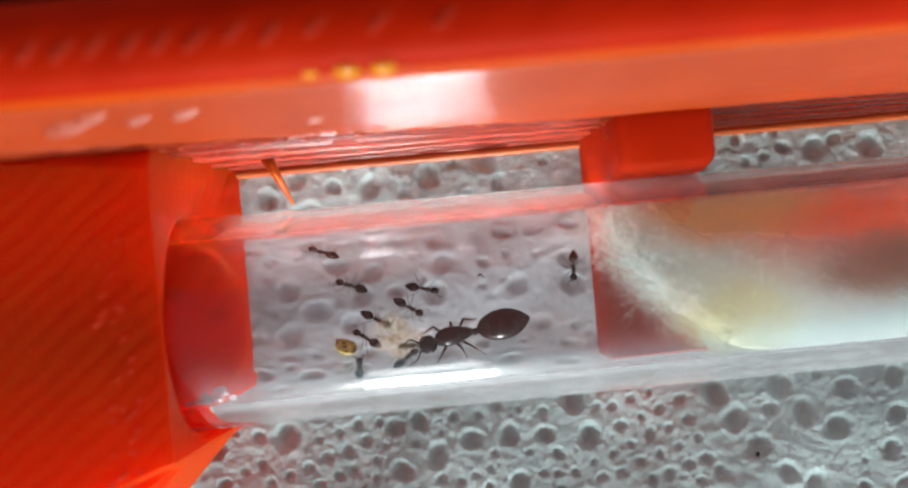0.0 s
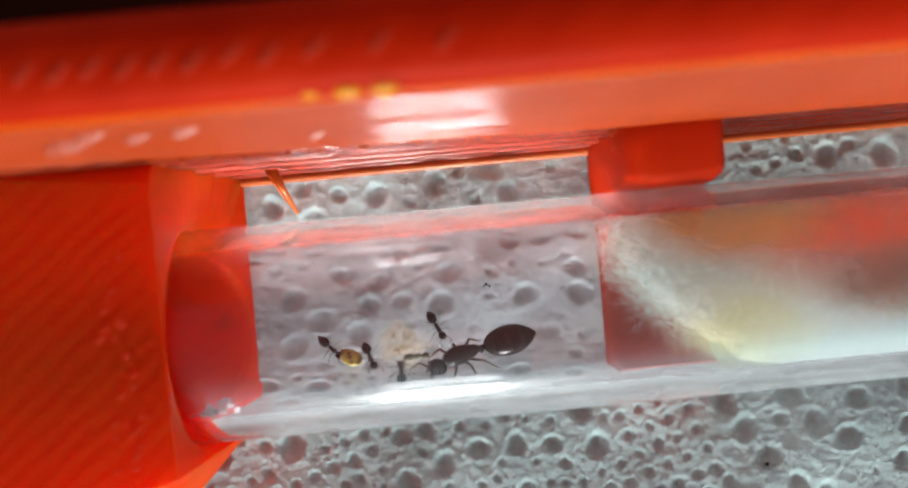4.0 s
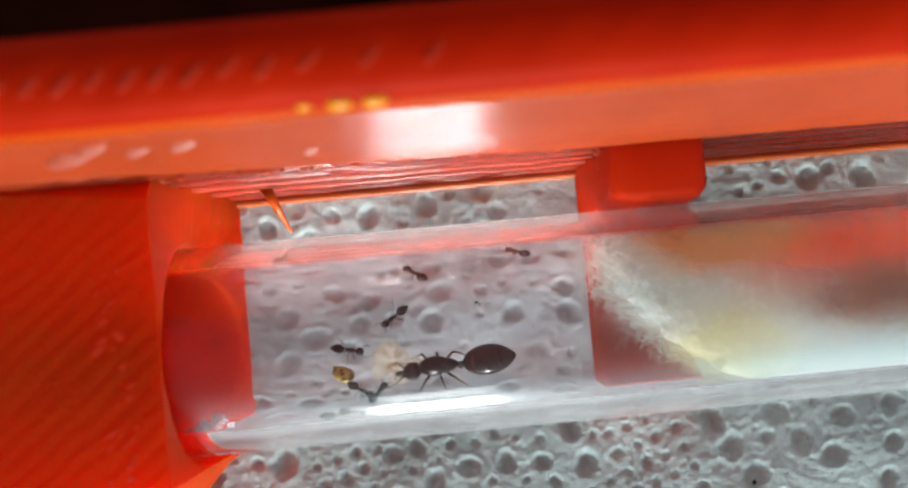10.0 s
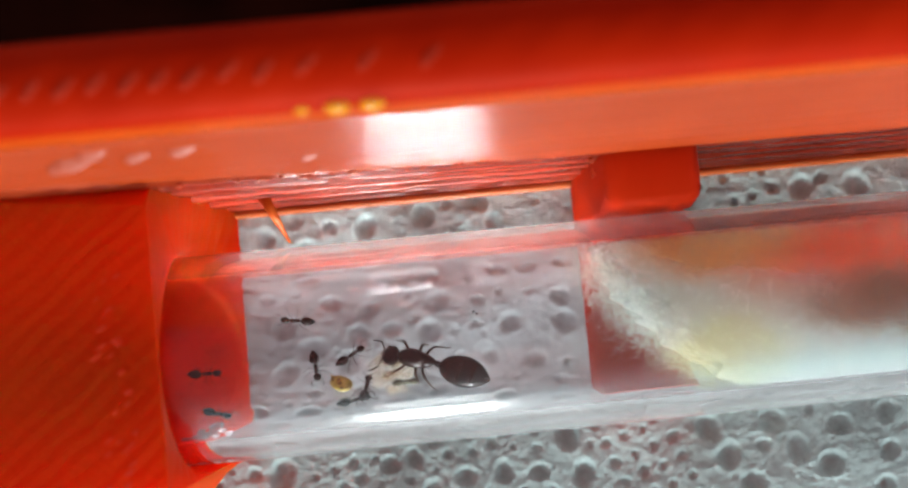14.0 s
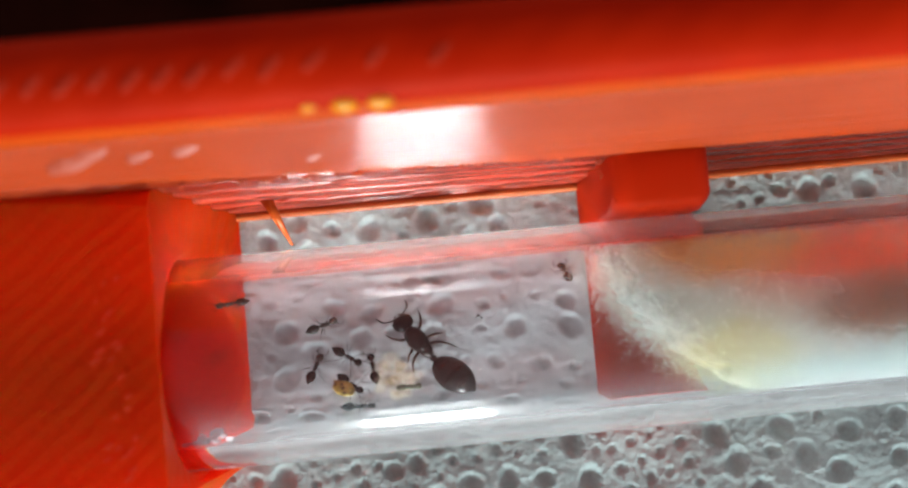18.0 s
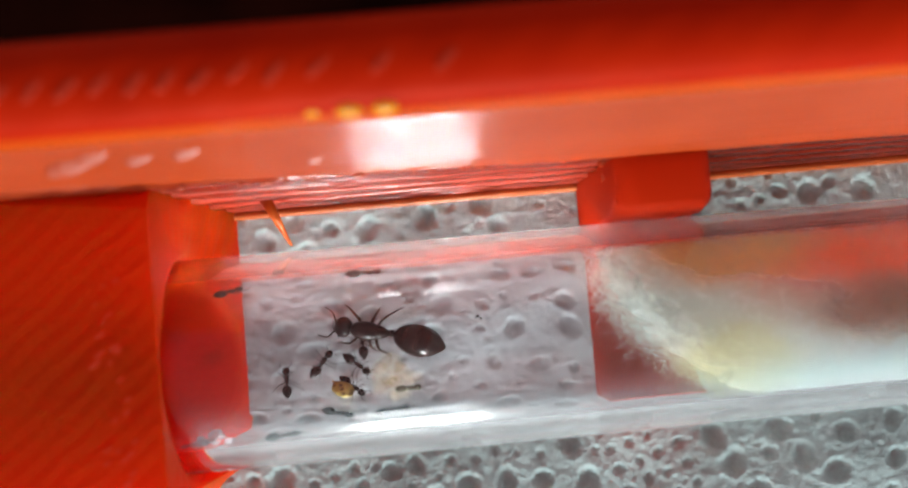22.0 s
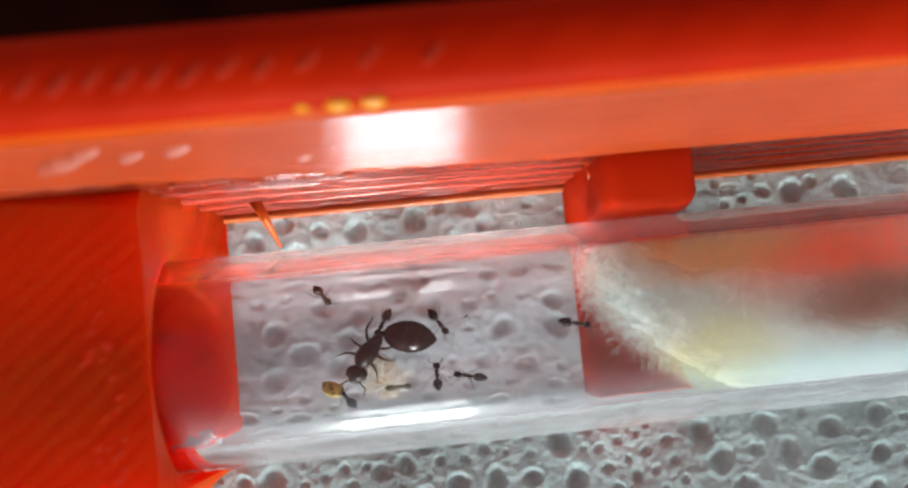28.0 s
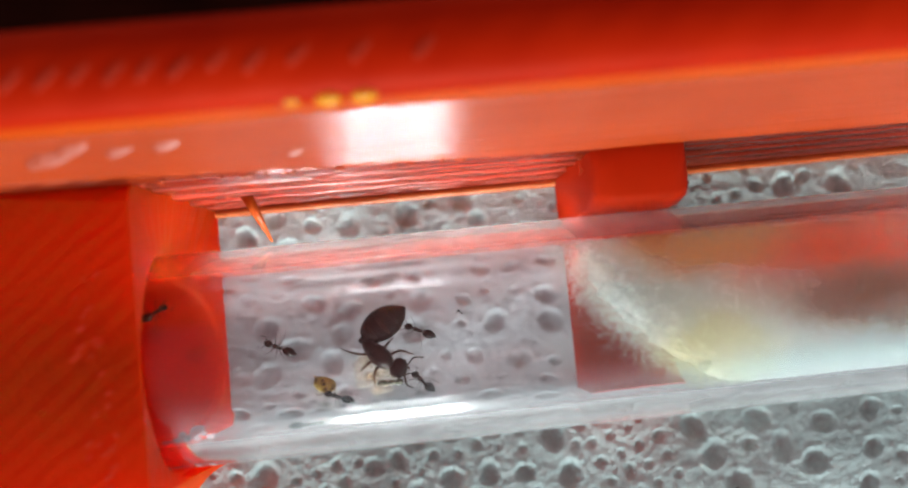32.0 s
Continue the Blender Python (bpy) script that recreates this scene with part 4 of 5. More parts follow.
def build_queen():
    q = thing("queen_ant", Matrix.Identity(4), "large dark brown queen ant with a ringed reddish gaster", "ant")
    bm = blob(bmesh.new(), 0.28, 0, 1.36, 2.60, 1.68, 1.66, 0.10, 24, 16)
    blob(bm, -0.62, 0, 1.30, 1.90, 1.26, 1.40, 0.25, 20, 14)
    blob(bm, 1.10, 0, 1.12, 0.95, 1.05, 0.95, 0.0, 14, 10)
    # the raised plate on its back
    blob(bm, -0.25, 0, 1.85, 0.95, 0.95, 0.55, 0.0, 14, 10)
    part("thorax", bm, M_QUEEN, q)
    part("petiole", blob(bmesh.new(), -1.70, 0, 1.05, 0.55, 0.60, 0.85, 0.0, 12, 10), M_QUEEN, q)
    gaster = part("gaster", blob(bmesh.new(), -2.25, 0, 0.0, 4.25, 2.70, 2.4, 0.5, 28, 24, 6.0), M_STRIPE, q, "glossy reddish-brown gaster with dark rings")
    gaster.location = (-1.75 * MM, 0, 1.18 * MM)
    head = part("head", blob(bmesh.new(), 0.75, 0, 0, 1.45, 1.70, 1.05, -0.1, 20, 14), M_QUEEN, q)
    head.location = (1.38 * MM, 0, 1.12 * MM)
    for side in (-1, 1):
        part("eye", blob(bmesh.new(), 0.95, 0.74 * side, 0.16, 0.34, 0.18, 0.30, 0, 10, 8), M_ANT, head)
        pts = [(1.25, 0.25 * side, 0.15), (1.55, 0.75 * side, 0.30), (1.75, 1.05 * side, 0.25), (2.15, 1.15 * side, 0.0), (2.65, 1.20 * side, -0.2)]
        part("antenna", limb(pts, 0.075, 0.065), M_ANT_LEG, head)
        part("mandible", limb([(1.30, 0.35 * side, -0.10), (1.58, 0.28 * side, -0.15), (1.70, 0.05 * side, -0.16)], 0.12, 0.03), M_ANT_LEG, head)
        for k in range(3):
            root, knee, foot = ((0.75, 1.25, 1.9), (0.0, -0.1, -0.35), (-0.55, -1.15, -2.1))[k]
            pts = [(root, 0.4 * side, 0.85), (root + (knee - root) * 0.4, 0.95 * side, 1.15), (knee, 1.35 * side, 1.30),
                   (knee + (foot - knee) * 0.55, 1.62 * side, 0.70), (foot, 1.78 * side, 0.15), (foot * 1.15, 1.95 * side, 0.06)]
            part("leg", limb(pts, 0.140, 0.036, 7), M_QUEEN_LEG, q)
    return q, head, gaster


# ---- brood and crumbs ----
def grub(length, width, curl, name, label, material, category, group=""):
    """A curved, ringed grub lying on its side."""
    n, rings = 14, []
    for i in range(n + 1):
        t = i / n
        a = (t - 0.5) * curl
        R = length / max(curl, 0.3)
        cx, cy = R * math.sin(a), R * (1 - math.cos(a))
        w = width / 2 * (0.12 + math.sin(math.pi * min(1, 0.04 + 0.94 * t)) ** 0.6) * (1 + 0.05 * math.cos(t * 11 * math.pi)) * (0.75 + 0.4 * t)
        nx, ny = -math.sin(a), math.cos(a)
        rings.append([Vector((cx + nx * w * math.cos(b), cy + ny * w * math.cos(b), width / 2 + w * math.sin(b) * 0.9)) * MM
                      for b in [2 * math.pi * j / 10 for j in range(10)]])
    me = link_mesh(name, loft(rings), material)
    return tagged(new(name, me), label, category, group)


PALE = "pale cream ant larva lying in the brood pile"
LARVAE = ((-6.1, -20, 30, 1.1), (-5.5, -27, 110, 1.0), (-5.9, -38, 200, 1.1), (-4.6, -21, 75, 0.9), (-4.9, -33, 10, 1.1),
          (-4.4, -46, 160, 1.0), (-5.1, -47, 300, 0.9), (-6.3, -29, 250, 0.9), (-5.2, -22, 330, 1.0), (-3.9, -37, 240, 1.0),
          (-5.6, -16, 40, 1.2), (-4.9, -14, 140, 1.1), (-4.4, -27, 60, 1.3), (-3.5, -31, 200, 1.1))
for s, f, h, size in LARVAE:
    grub(1.3 * size, 0.78 * size, 1.0, "larva", PALE, M_LARVA, "larva", "brood pile").matrix_basis = on_wall(s, f, h)
egg_rng = random.Random(21)
for _ in range(12):
    s, f = egg_rng.gauss(-5.0, 0.8), egg_rng.gauss(-33, 8)
    egg = tagged(new("egg", link_mesh("egg", blob(bmesh.new(), 0, 0, 0.17, 0.55, 0.32, 0.32, 0.1, 10, 8), M_LARVA)), "tiny pale ant egg in the brood pile", "egg", "brood pile")
    egg.matrix_basis = on_wall(s, f, egg_rng.uniform(0, 360), egg_rng.uniform(0, 0.25))


pupa = thing("pupa", on_wall(-3.9, -43, 0, 0.3), "dull grey-green ant pupa lying beside the brood pile", "pupa")
part("gaster", blob(bmesh.new(), -0.62, 0, 0.36, 0.85, 0.66, 0.62, 0.3, 14, 10), M_PUPA, pupa)
part("thorax", blob(bmesh.new(), 0.05, 0, 0.34, 0.85, 0.44, 0.48, 0.1, 14, 10), M_PUPA, pupa)
part("head", blob(bmesh.new(), 0.68, 0, 0.36, 0.62, 0.58, 0.50, 0.0, 14, 10), M_PUPA, pupa)


def husk_material():
    m, nt, b = base_material("husk_shell")
    co = nt.nodes.new("ShaderNodeTexCoord")
    v = node(nt, "ShaderNodeTexVoronoi", Scale=2600.0)
    n = node(nt, "ShaderNodeTexNoise", Scale=1500.0, Detail=3.0)
    for k in (v, n):
        nt.links.new(co.outputs["Object"], k.inputs["Vector"])
    add = nt.nodes.new("ShaderNodeMath")
    add.operation = "MULTIPLY"
    nt.links.new(v.outputs["Distance"], add.inputs[0])
    nt.links.new(n.outputs["Fac"], add.inputs[1])
    nt.links.new(ramp(nt, add.outputs["Value"], [(0.06, (0.035, 0.02, 0.004)), (0.16, (0.28, 0.19, 0.025)), (0.34, (0.46, 0.36, 0.08))]), b.inputs["Base Color"])
    b.inputs["Roughness"].default_value = 0.35
    return m


husk = thing("seed_husk", on_wall(-9.0, -36.5, -35), "dry yellow-brown husk with dark spots", "husk")
bm = blob(bmesh.new(), 0, 0, 0.46, 1.95, 1.45, 0.85, 0.15, 22, 16)
for v in bm.verts:
    v.co *= 1 + 0.10 * noise.noise(v.co * 2500)
part("shell", bm, husk_material(), husk)
bm = limb([(-0.7, 0.15, 0.4), (-1.1, 0.30, 0.35), (-1.35, 0.5, 0.2)], 0.12, 0.02)
part("stalk", bm, M_HUSK, husk)


def crumb(name, m, size, material, label, category):
    bm = bmesh.new()
    bmesh.ops.create_icosphere(bm, subdivisions=2, radius=size * MM)
    for v in bm.verts:
        v.co *= 1 + 0.45 * noise.noise(v.co * 4000 + Vector((size, 0, 0)))
        v.co.z = v.co.z * 0.7 + size * 0.6 * MM
    ob = tagged(new(name, link_mesh(name, bm, material)), label, category)
    ob.matrix_basis = m


for s, f, size in ((2.0, 14.9, 0.13), (2.25, 13.0, 0.10), (1.8, 13.5, 0.07), (6.4, -9.0, 0.07), (-15.5, -28.0, 0.06), (-14.2, 22.0, 0.05)):
    crumb("crumb", on_wall(s, f, 20), size, M_ANT, "tiny dark crumb on the glass", "crumb")
crumb("crumb", Matrix.Translation((0.02560, -0.0180, 0.00002)), 0.22, M_ANT, "tiny black grain in a hollow of the white sheet", "crumb")

# ---- the ground behind the wall, its darkness put into the colour ----
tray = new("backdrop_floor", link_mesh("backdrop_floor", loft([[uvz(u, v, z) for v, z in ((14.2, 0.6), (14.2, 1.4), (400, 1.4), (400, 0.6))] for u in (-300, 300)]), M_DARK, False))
tagged(tray, "unlit floor behind the orange wall, its shade put into a dark brown", "floor", kind="structure")

# ways of the ants: seconds, millimetres along, degrees round, heading (the queen's with the turn of gaster and head)
QUEEN_WAY = [
    (0, -0.52, -41.0, -168.2, -3.7, 1.0),
    (0.5, -0.81, -41.0, -168.9, -3.1, 0.9),
    (1, -0.52, -39.9, -168.9, -8.4, 2.3),
    (1.5, -0.63, -41.2, -170.7, 0.4, -0.1),
    (2, -0.56, -40.6, -164.2, -14.1, 3.9),
    (2.5, -0.57, -42.6, -161.9, -13.4, 3.7),
    (3, -0.53, -45.0, -160.3, -15.4, 4.3),
    (3.5, -0.43, -47.2, -159.5, -14.2, 4.0),
    (5.5, -0.75, -63.5, -148.1, -3.9, 1.1),
    (6, -0.86, -62.2, -149.3, -4.4, 1.2),
    (6.5, -0.85, -60.9, -150.1, -8.2, 2.3),
    (7, -1.03, -57.7, -155.1, -5.0, 1.4),
    (7.5, -1.43, -55.8, -166.3, 3.2, -0.9),
    (8, -1.79, -48.8, -177.2, 9.2, -2.6),
    (8.5, -1.61, -44.1, -174.1, -3.3, 0.9),
    (9, -1.78, -43.6, -171.4, -7.2, 2.0),
    (9.5, -1.47, -42.3, -174.9, -4.9, 1.4),
    (10, -1.44, -42.6, -177.7, 0.3, -0.1),
    (10.5, -1.43, -39.0, -184.2, -1.7, 0.5),
    (11, -1.43, -37.9, -187.2, -3.0, 0.8),
    (11.5, -1.66, -35.3, -196.0, 3.4, -1.0),
    (12, -1.76, -31.5, -196.0, -4.3, 1.2),
    (12.5, -2.30, -29.7, -199.1, 0.2, -0.1),
    (13, -2.39, -29.9, -199.9, 1.3, -0.3),
    (13.5, -2.69, -24.7, -198.3, -9.2, 2.6),
    (15.5, -2.97, -22.1, -203.5, -5.4, 1.5),
    (16, -2.59, -17.8, -212.2, -4.3, 1.2),
    (16.5, -2.59, -15.4, -227.4, 11.3, -3.1),
    (17, -2.56, -15.7, -233.0, 19.1, -5.3),
    (17.5, -2.43, -9.0, -238.9, 15.6, -4.3),
    (18, -2.82, -2.5, -235.4, 8.7, -2.4),
    (18.5, -3.32, 0.4, -236.1, 19.1, -5.3),
    (19, -3.75, 8.5, -218.9, -8.4, 2.3),
    (19.5, -4.43, 10.2, -213.1, -3.7, 1.0),
    (20, -4.85, 11.0, -211.8, -7.1, 2.0),
    (20.5, -4.98, 10.8, -208.4, -1.0, 0.3),
    (21, -5.20, 13.4, -208.3, -0.3, 0.1),
    (21.5, -5.78, 12.7, -206.4, 0.0, -0.0),
    (22, -6.52, 14.2, -194.2, -6.4, 1.8),
    (22.5, -6.82, 14.1, -189.2, -3.6, 1.0),
    (23, -7.09, 13.9, -187.0, -6.0, 1.7),
    (23.5, -7.20, 13.4, -184.6, -8.0, 2.2),
    (24, -7.13, 14.4, -183.8, -10.9, 3.0),
    (24.5, -7.14, 13.0, -184.0, -11.8, 3.3),
    (25, -7.28, 13.2, -184.8, -8.0, 2.2),
    (25.5, -6.98, 9.3, -181.0, -6.3, 1.8),
    (27.5, -6.06, -5.2, -154.8, -27.0, 7.5),
    (28, -5.90, -6.1, -129.3, -64.4, 17.9),
    (28.5, -5.77, -5.9, -134.9, -53.9, 15.0),
    (29, -5.78, -4.4, -127.3, -69.0, 19.2),
    (29.5, -5.69, -7.6, -117.2, -68.6, 19.0),
    (30, -5.60, -3.7, -112.3, -75.8, 21.1),
    (30.5, -4.92, -4.6, -112.1, -61.9, 17.2),
    (31, -4.63, -8.6, -76.9, -93.7, 26.0),
    (31.5, -4.58, -11.6, -48.2, -106.8, 29.7),
    (32, -4.74, -15.3, -49.6, -97.6, 27.1),
]
WAY_A = [
    (0, -4.31, -54.7, 48), (0.5, -5.30, -58.8, 43), (1, -4.87, -59.0, 72), (1.5, -5.37, -62.5, 72), (2, -5.60, -59.2, 72),
    (2.5, -5.58, -59.1, 73), (3, -5.57, -60.1, 75), (3.5, -5.43, -59.7, 72), (4.5, -4.74, -50.8, 128), (5.5, -4.04, -41.8, 183),
    (6, -3.95, -41.3, 182), (6.5, -3.94, -43.2, 184), (7, -3.99, -42.5, 183), (7.15, -11.00, -45.5, 242),
    (7.3, -18.00, -48.5, 301), (7.45, -25.00, -51.6, 360), (9.05, -25.00, -51.6, 360), (9.5, -7.96, -102.8, 333),
    (10, -8.96, -99.4, 367), (10.5, -10.50, -96.6, 361), (11, -11.41, -100.7, 345), (11.5, -7.28, -56.6, 336),
    (12, -7.42, -55.7, 345), (12.5, -7.25, -48.9, 401), (13, -7.58, -55.4, 366), (13.5, -7.87, -56.0, 370),
    (15.5, -7.76, -58.4, 376), (16, -7.64, -56.9, 377), (16.5, -7.79, -57.5, 371), (17, -7.99, -58.4, 371),
    (17.5, -8.01, -59.1, 354), (18, -7.76, -58.1, 355), (18.5, -7.90, -60.0, 352), (19, -7.91, -60.1, 366),
    (19.5, -7.79, -61.3, 387), (20, -8.07, -57.9, 457), (20.5, -11.74, -57.9, 435), (21, -11.99, -61.6, 431),
    (21.5, -13.15, -77.8, 429), (22, -12.91, -101.5, 394), (22.5, -9.75, -97.2, 356), (22.95, -25.00, -51.6, 360),
    (24.55, -25.00, -51.6, 360), (25, -13.08, -87.6, 437), (25.5, -15.55, -63.2, 440), (27.5, -19.63, -99.0, 398),
    (27.95, -25.00, -51.6, 360), (32, -25.00, -51.6, 360),
]
WAY_B = [
    (0, -7.93, -60.9, 91), (0.5, -8.13, -60.1, 95), (1, -7.84, -58.7, 83), (1.5, -7.71, -63.1, 67), (2, -7.66, -67.4, 32),
    (2.5, -7.90, -70.1, 1), (3, -8.01, -74.5, 29), (3.45, -26.30, -51.6, 0), (7.05, -26.30, -51.6, 0), (7.5, -5.95, -72.0, 59),
    (8, -6.11, -69.3, 49), (8.5, -5.93, -66.0, 54), (9, -5.83, -59.0, 72), (9.5, -5.75, -59.9, 73), (10, -6.22, -59.9, 64),
    (11, -5.97, -45.7, 85), (11.5, -5.98, -46.4, 80), (11.67, -6.01, -48.6, 23), (11.83, -6.04, -50.8, -35),
    (12, -6.07, -53.0, -93), (12.5, -6.36, -27.2, -96), (12.67, -6.28, -31.9, -37), (12.83, -6.21, -36.5, 22),
    (13, -6.14, -41.2, 82), (13.5, -6.59, -43.1, 74), (15.5, -7.23, -37.7, 104), (16, -7.08, -34.6, 102),
    (16.5, -7.09, -28.1, 99), (17, -6.70, -23.2, 90), (17.5, -6.69, -21.0, 94), (18, -6.65, -19.8, 97), (18.5, -6.55, -18.7, 93),
    (19, -6.50, -14.5, 90), (19.5, -6.50, -13.2, 93), (20, -6.45, -10.1, 90), (20.5, -6.53, -9.2, 93), (21, -6.60, -5.4, 92),
    (21.5, -6.75, 3.5, 86), (22, -7.24, 3.0, 91), (22.5, -7.04, 2.6, 74), (23, -7.09, -1.0, 68), (23.5, -6.83, 0.3, 44),
    (24, -6.72, 0.2, 58), (24.5, -6.69, 1.6, 44), (24.67, -6.00, 9.0, -11), (24.83, -5.32, 16.4, -65), (25, -4.64, 23.7, -120),
    (25.5, -4.92, 20.2, -135), (27.5, -3.12, 32.0, -124), (28, -4.69, 16.7, -120), (28.5, -6.02, 21.1, -192),
    (29, -7.68, 19.0, -143), (29.5, -8.14, 7.0, -95), (30, -8.84, -8.1, -115), (30.5, -9.57, -8.5, -143),
    (31, -11.11, -7.0, -164), (31.5, -12.32, -0.7, -204), (32, -12.38, -0.2, -208),
]
WAY_C = [
    (0, -27.60, -51.6, 0), (1.55, -27.60, -51.6, 0), (2, -20.54, -75.3, 47), (2.5, -15.14, 5.9, 55), (3, -6.58, 43.9, 37),
    (3.5, -6.00, 93.7, 4), (3.95, -27.60, -51.6, 0), (10.05, -27.60, -51.6, 0), (10.28, -15.99, 15.5, -47),
    (10.5, -4.39, 82.6, -94), (10.67, -7.87, 62.4, -39), (10.83, -11.36, 42.1, 15), (11, -14.85, 21.9, 69),
    (11.25, -11.05, 33.9, 25), (11.5, -7.25, 45.9, -20), (12, -6.52, 35.2, -55), (12.5, -17.56, 94.5, -85),
    (12.75, -16.24, 91.5, -139), (13, -14.93, 88.4, -193), (13.5, -20.89, 34.1, -176), (13.65, -23.13, 5.5, -118),
    (13.8, -25.36, -23.0, -59), (13.95, -27.60, -51.6, 0), (16.05, -27.60, -51.6, 0), (16.5, -25.0, 9.4, -75),
    (17, -25.0, 21.1, -13), (17.5, -21.38, 32.7, 49), (17.75, -19.14, 42.5, 118), (18, -16.91, 52.3, 188),
    (18.5, -21.0, 38.0, 116), (19, -25.0, 25.0, 90), (19.5, -20.91, 13.1, 44), (19.75, -17.96, 16.7, -8), (20, -15.00, 20.2, -61),
    (20.5, -20.50, 36.0, -40), (21, -24.00, 46.6, -17), (21.5, -21.50, 60.0, 5), (22, -16.53, 73.0, 27), (22.5, -9.31, 96.6, -18), (23, 2.40, 55.5, -62), (23.5, 1.48, 39.4, -138),
    (24, 1.84, 38.0, -157), (24.25, 4.15, 58.4, -217), (24.5, 6.46, 78.7, -277), (24.75, 5.81, 84.8, -205),
    (25, 5.15, 91.0, -132), (25.5, 5.77, 49.0, -111), (27.5, 10.17, 28.7, -63), (28, 14.6, 22.0, -40), (28.5, 13.91, -31.2, 20), (29, 5.10, -57.2, 76),
    (30, 5.07, -50.0, 57), (30.45, 48.4, -51.6, 0), (32, 48.4, -51.6, 0),
]
WAY_D = [
    (0, -28.90, -51.6, 0), (5.05, -28.90, -51.6, 0), (5.5, -19.50, -43.2, 37), (5.75, -19.21, -43.4, -12),
    (6, -18.92, -43.7, -61), (6.25, -17.39, -30.4, -5), (6.5, -15.86, -17.2, 52), (7, -10.79, -3.8, -14), (7.5, -7.98, 4.7, 26),
    (8, -5.83, 38.7, 49), (8.5, -0.90, 71.2, 32), (8.75, -0.74, 47.9, 99), (9, -0.57, 24.6, 166), (9.5, 3.46, 23.7, 137),
    (10, -2.65, 54.0, 128), (10.5, -1.96, 91.2, 187), (11, -6.28, 98.0, 185), (11.5, -10.29, 76.4, 261), (12, -7.59, 62.5, 255),
    (12.5, -12.51, 96.6, 322), (13, -11.54, 95.7, 256), (13.5, -10.58, 94.7, 191), (13.65, -16.69, 45.9, 247),
    (13.8, -22.79, -2.8, 304), (13.95, -28.90, -51.6, 360), (18.05, -28.90, -51.6, 360), (18.5, -8.48, 53.7, 284),
    (19, -12.12, 96.6, 359), (19.45, -28.90, -51.6, 360), (21.05, -28.90, -51.6, 360), (21.5, -10.98, 72.6, 426),
    (22, -6.26, 96.9, 365), (22.5, -1.33, 89.4, 345), (23, -0.44, 85.1, 304), (23.5, -0.73, 53.2, 268), (24, -1.41, 49.1, 261),
    (24.5, -4.00, 33.6, 213), (24.75, -2.89, 31.4, 271), (25, -1.79, 29.3, 328), (25.25, -0.54, 39.3, 270),
    (25.5, 0.70, 49.4, 212), (27.5, 9.51, 3.1, 202), (27.75, 10.14, 1.6, 274), (28, 10.77, 0.2, 345), (28.5, 10.70, 8.0, 402),
    (29, 11.98, -65.2, 426), (29.5, 10.61, -102.5, 353), (29.67, 9.52, -102.8, 294), (29.83, 8.43, -103.0, 235),
    (30, 7.33, -103.3, 175), (30.17, 6.11, -101.5, 234), (30.33, 4.89, -99.8, 293), (30.5, 3.66, -98.0, 352),
    (30.95, 49.6, -51.6, 360), (32, 49.6, -51.6, 360),
]
WAY_E = [
    (0, -6.45, -14.4, -32), (0.5, -6.77, -15.2, -49), (1, -6.28, -17.4, -28), (1.5, -5.67, -17.3, -28), (2, -5.05, -19.2, -41),
    (2.5, -4.34, -16.2, -10), (3, -4.45, -11.9, 48), (3.5, -4.39, -6.3, 62), (3.95, -25.00, -17.2, 0), (9.05, -25.00, -17.2, 0),
    (9.28, -14.19, 3.6, -76), (9.5, -3.39, 24.3, -152), (10, -4.67, 10.1, -144), (10.5, -6.17, 8.4, -157), (11, -6.12, 8.6, -147),
    (11.5, -6.45, 9.1, -138), (12, -7.52, 11.0, -181), (12.5, -8.53, 9.6, -150), (13, -9.53, 3.5, -159),
    (13.5, -11.18, -16.7, -117), (15.5, -9.45, -22.4, -41), (16, -9.25, -24.7, -37), (16.5, -8.87, -28.6, -40),
    (17, -8.49, -35.6, -43), (17.5, -8.38, -31.6, -40), (18, -8.42, -33.0, -45), (18.5, -8.41, -34.7, -44),
    (19, -8.25, -34.6, -41), (19.5, -8.33, -33.9, -50), (20, -8.46, -34.5, -50), (20.5, -8.33, -32.4, -45),
    (21, -8.38, -32.4, -47), (21.5, -8.32, -33.5, -45), (22, -8.19, -34.6, -46), (22.5, -8.11, -32.6, -46),
    (23, -8.14, -34.8, -48), (23.5, -8.15, -34.7, -47), (24, -8.18, -35.7, -48), (24.5, -8.47, -36.1, -64),
    (25, -8.33, -35.8, -62), (25.5, -8.02, -35.2, -60), (26.17, -8.02, -37.5, -3), (26.83, -8.02, -39.8, 55),
    (27.5, -8.02, -42.0, 112), (28, -7.98, -45.6, 120), (28.5, -7.98, -47.9, 121), (29, -7.94, -50.0, 119),
    (29.5, -7.89, -50.5, 123), (30, -7.83, -50.0, 123), (30.5, -7.78, -52.7, 122), (31, -7.82, -53.4, 128),
    (31.5, -7.87, -52.5, 153), (32, -7.97, -51.1, 149),
]
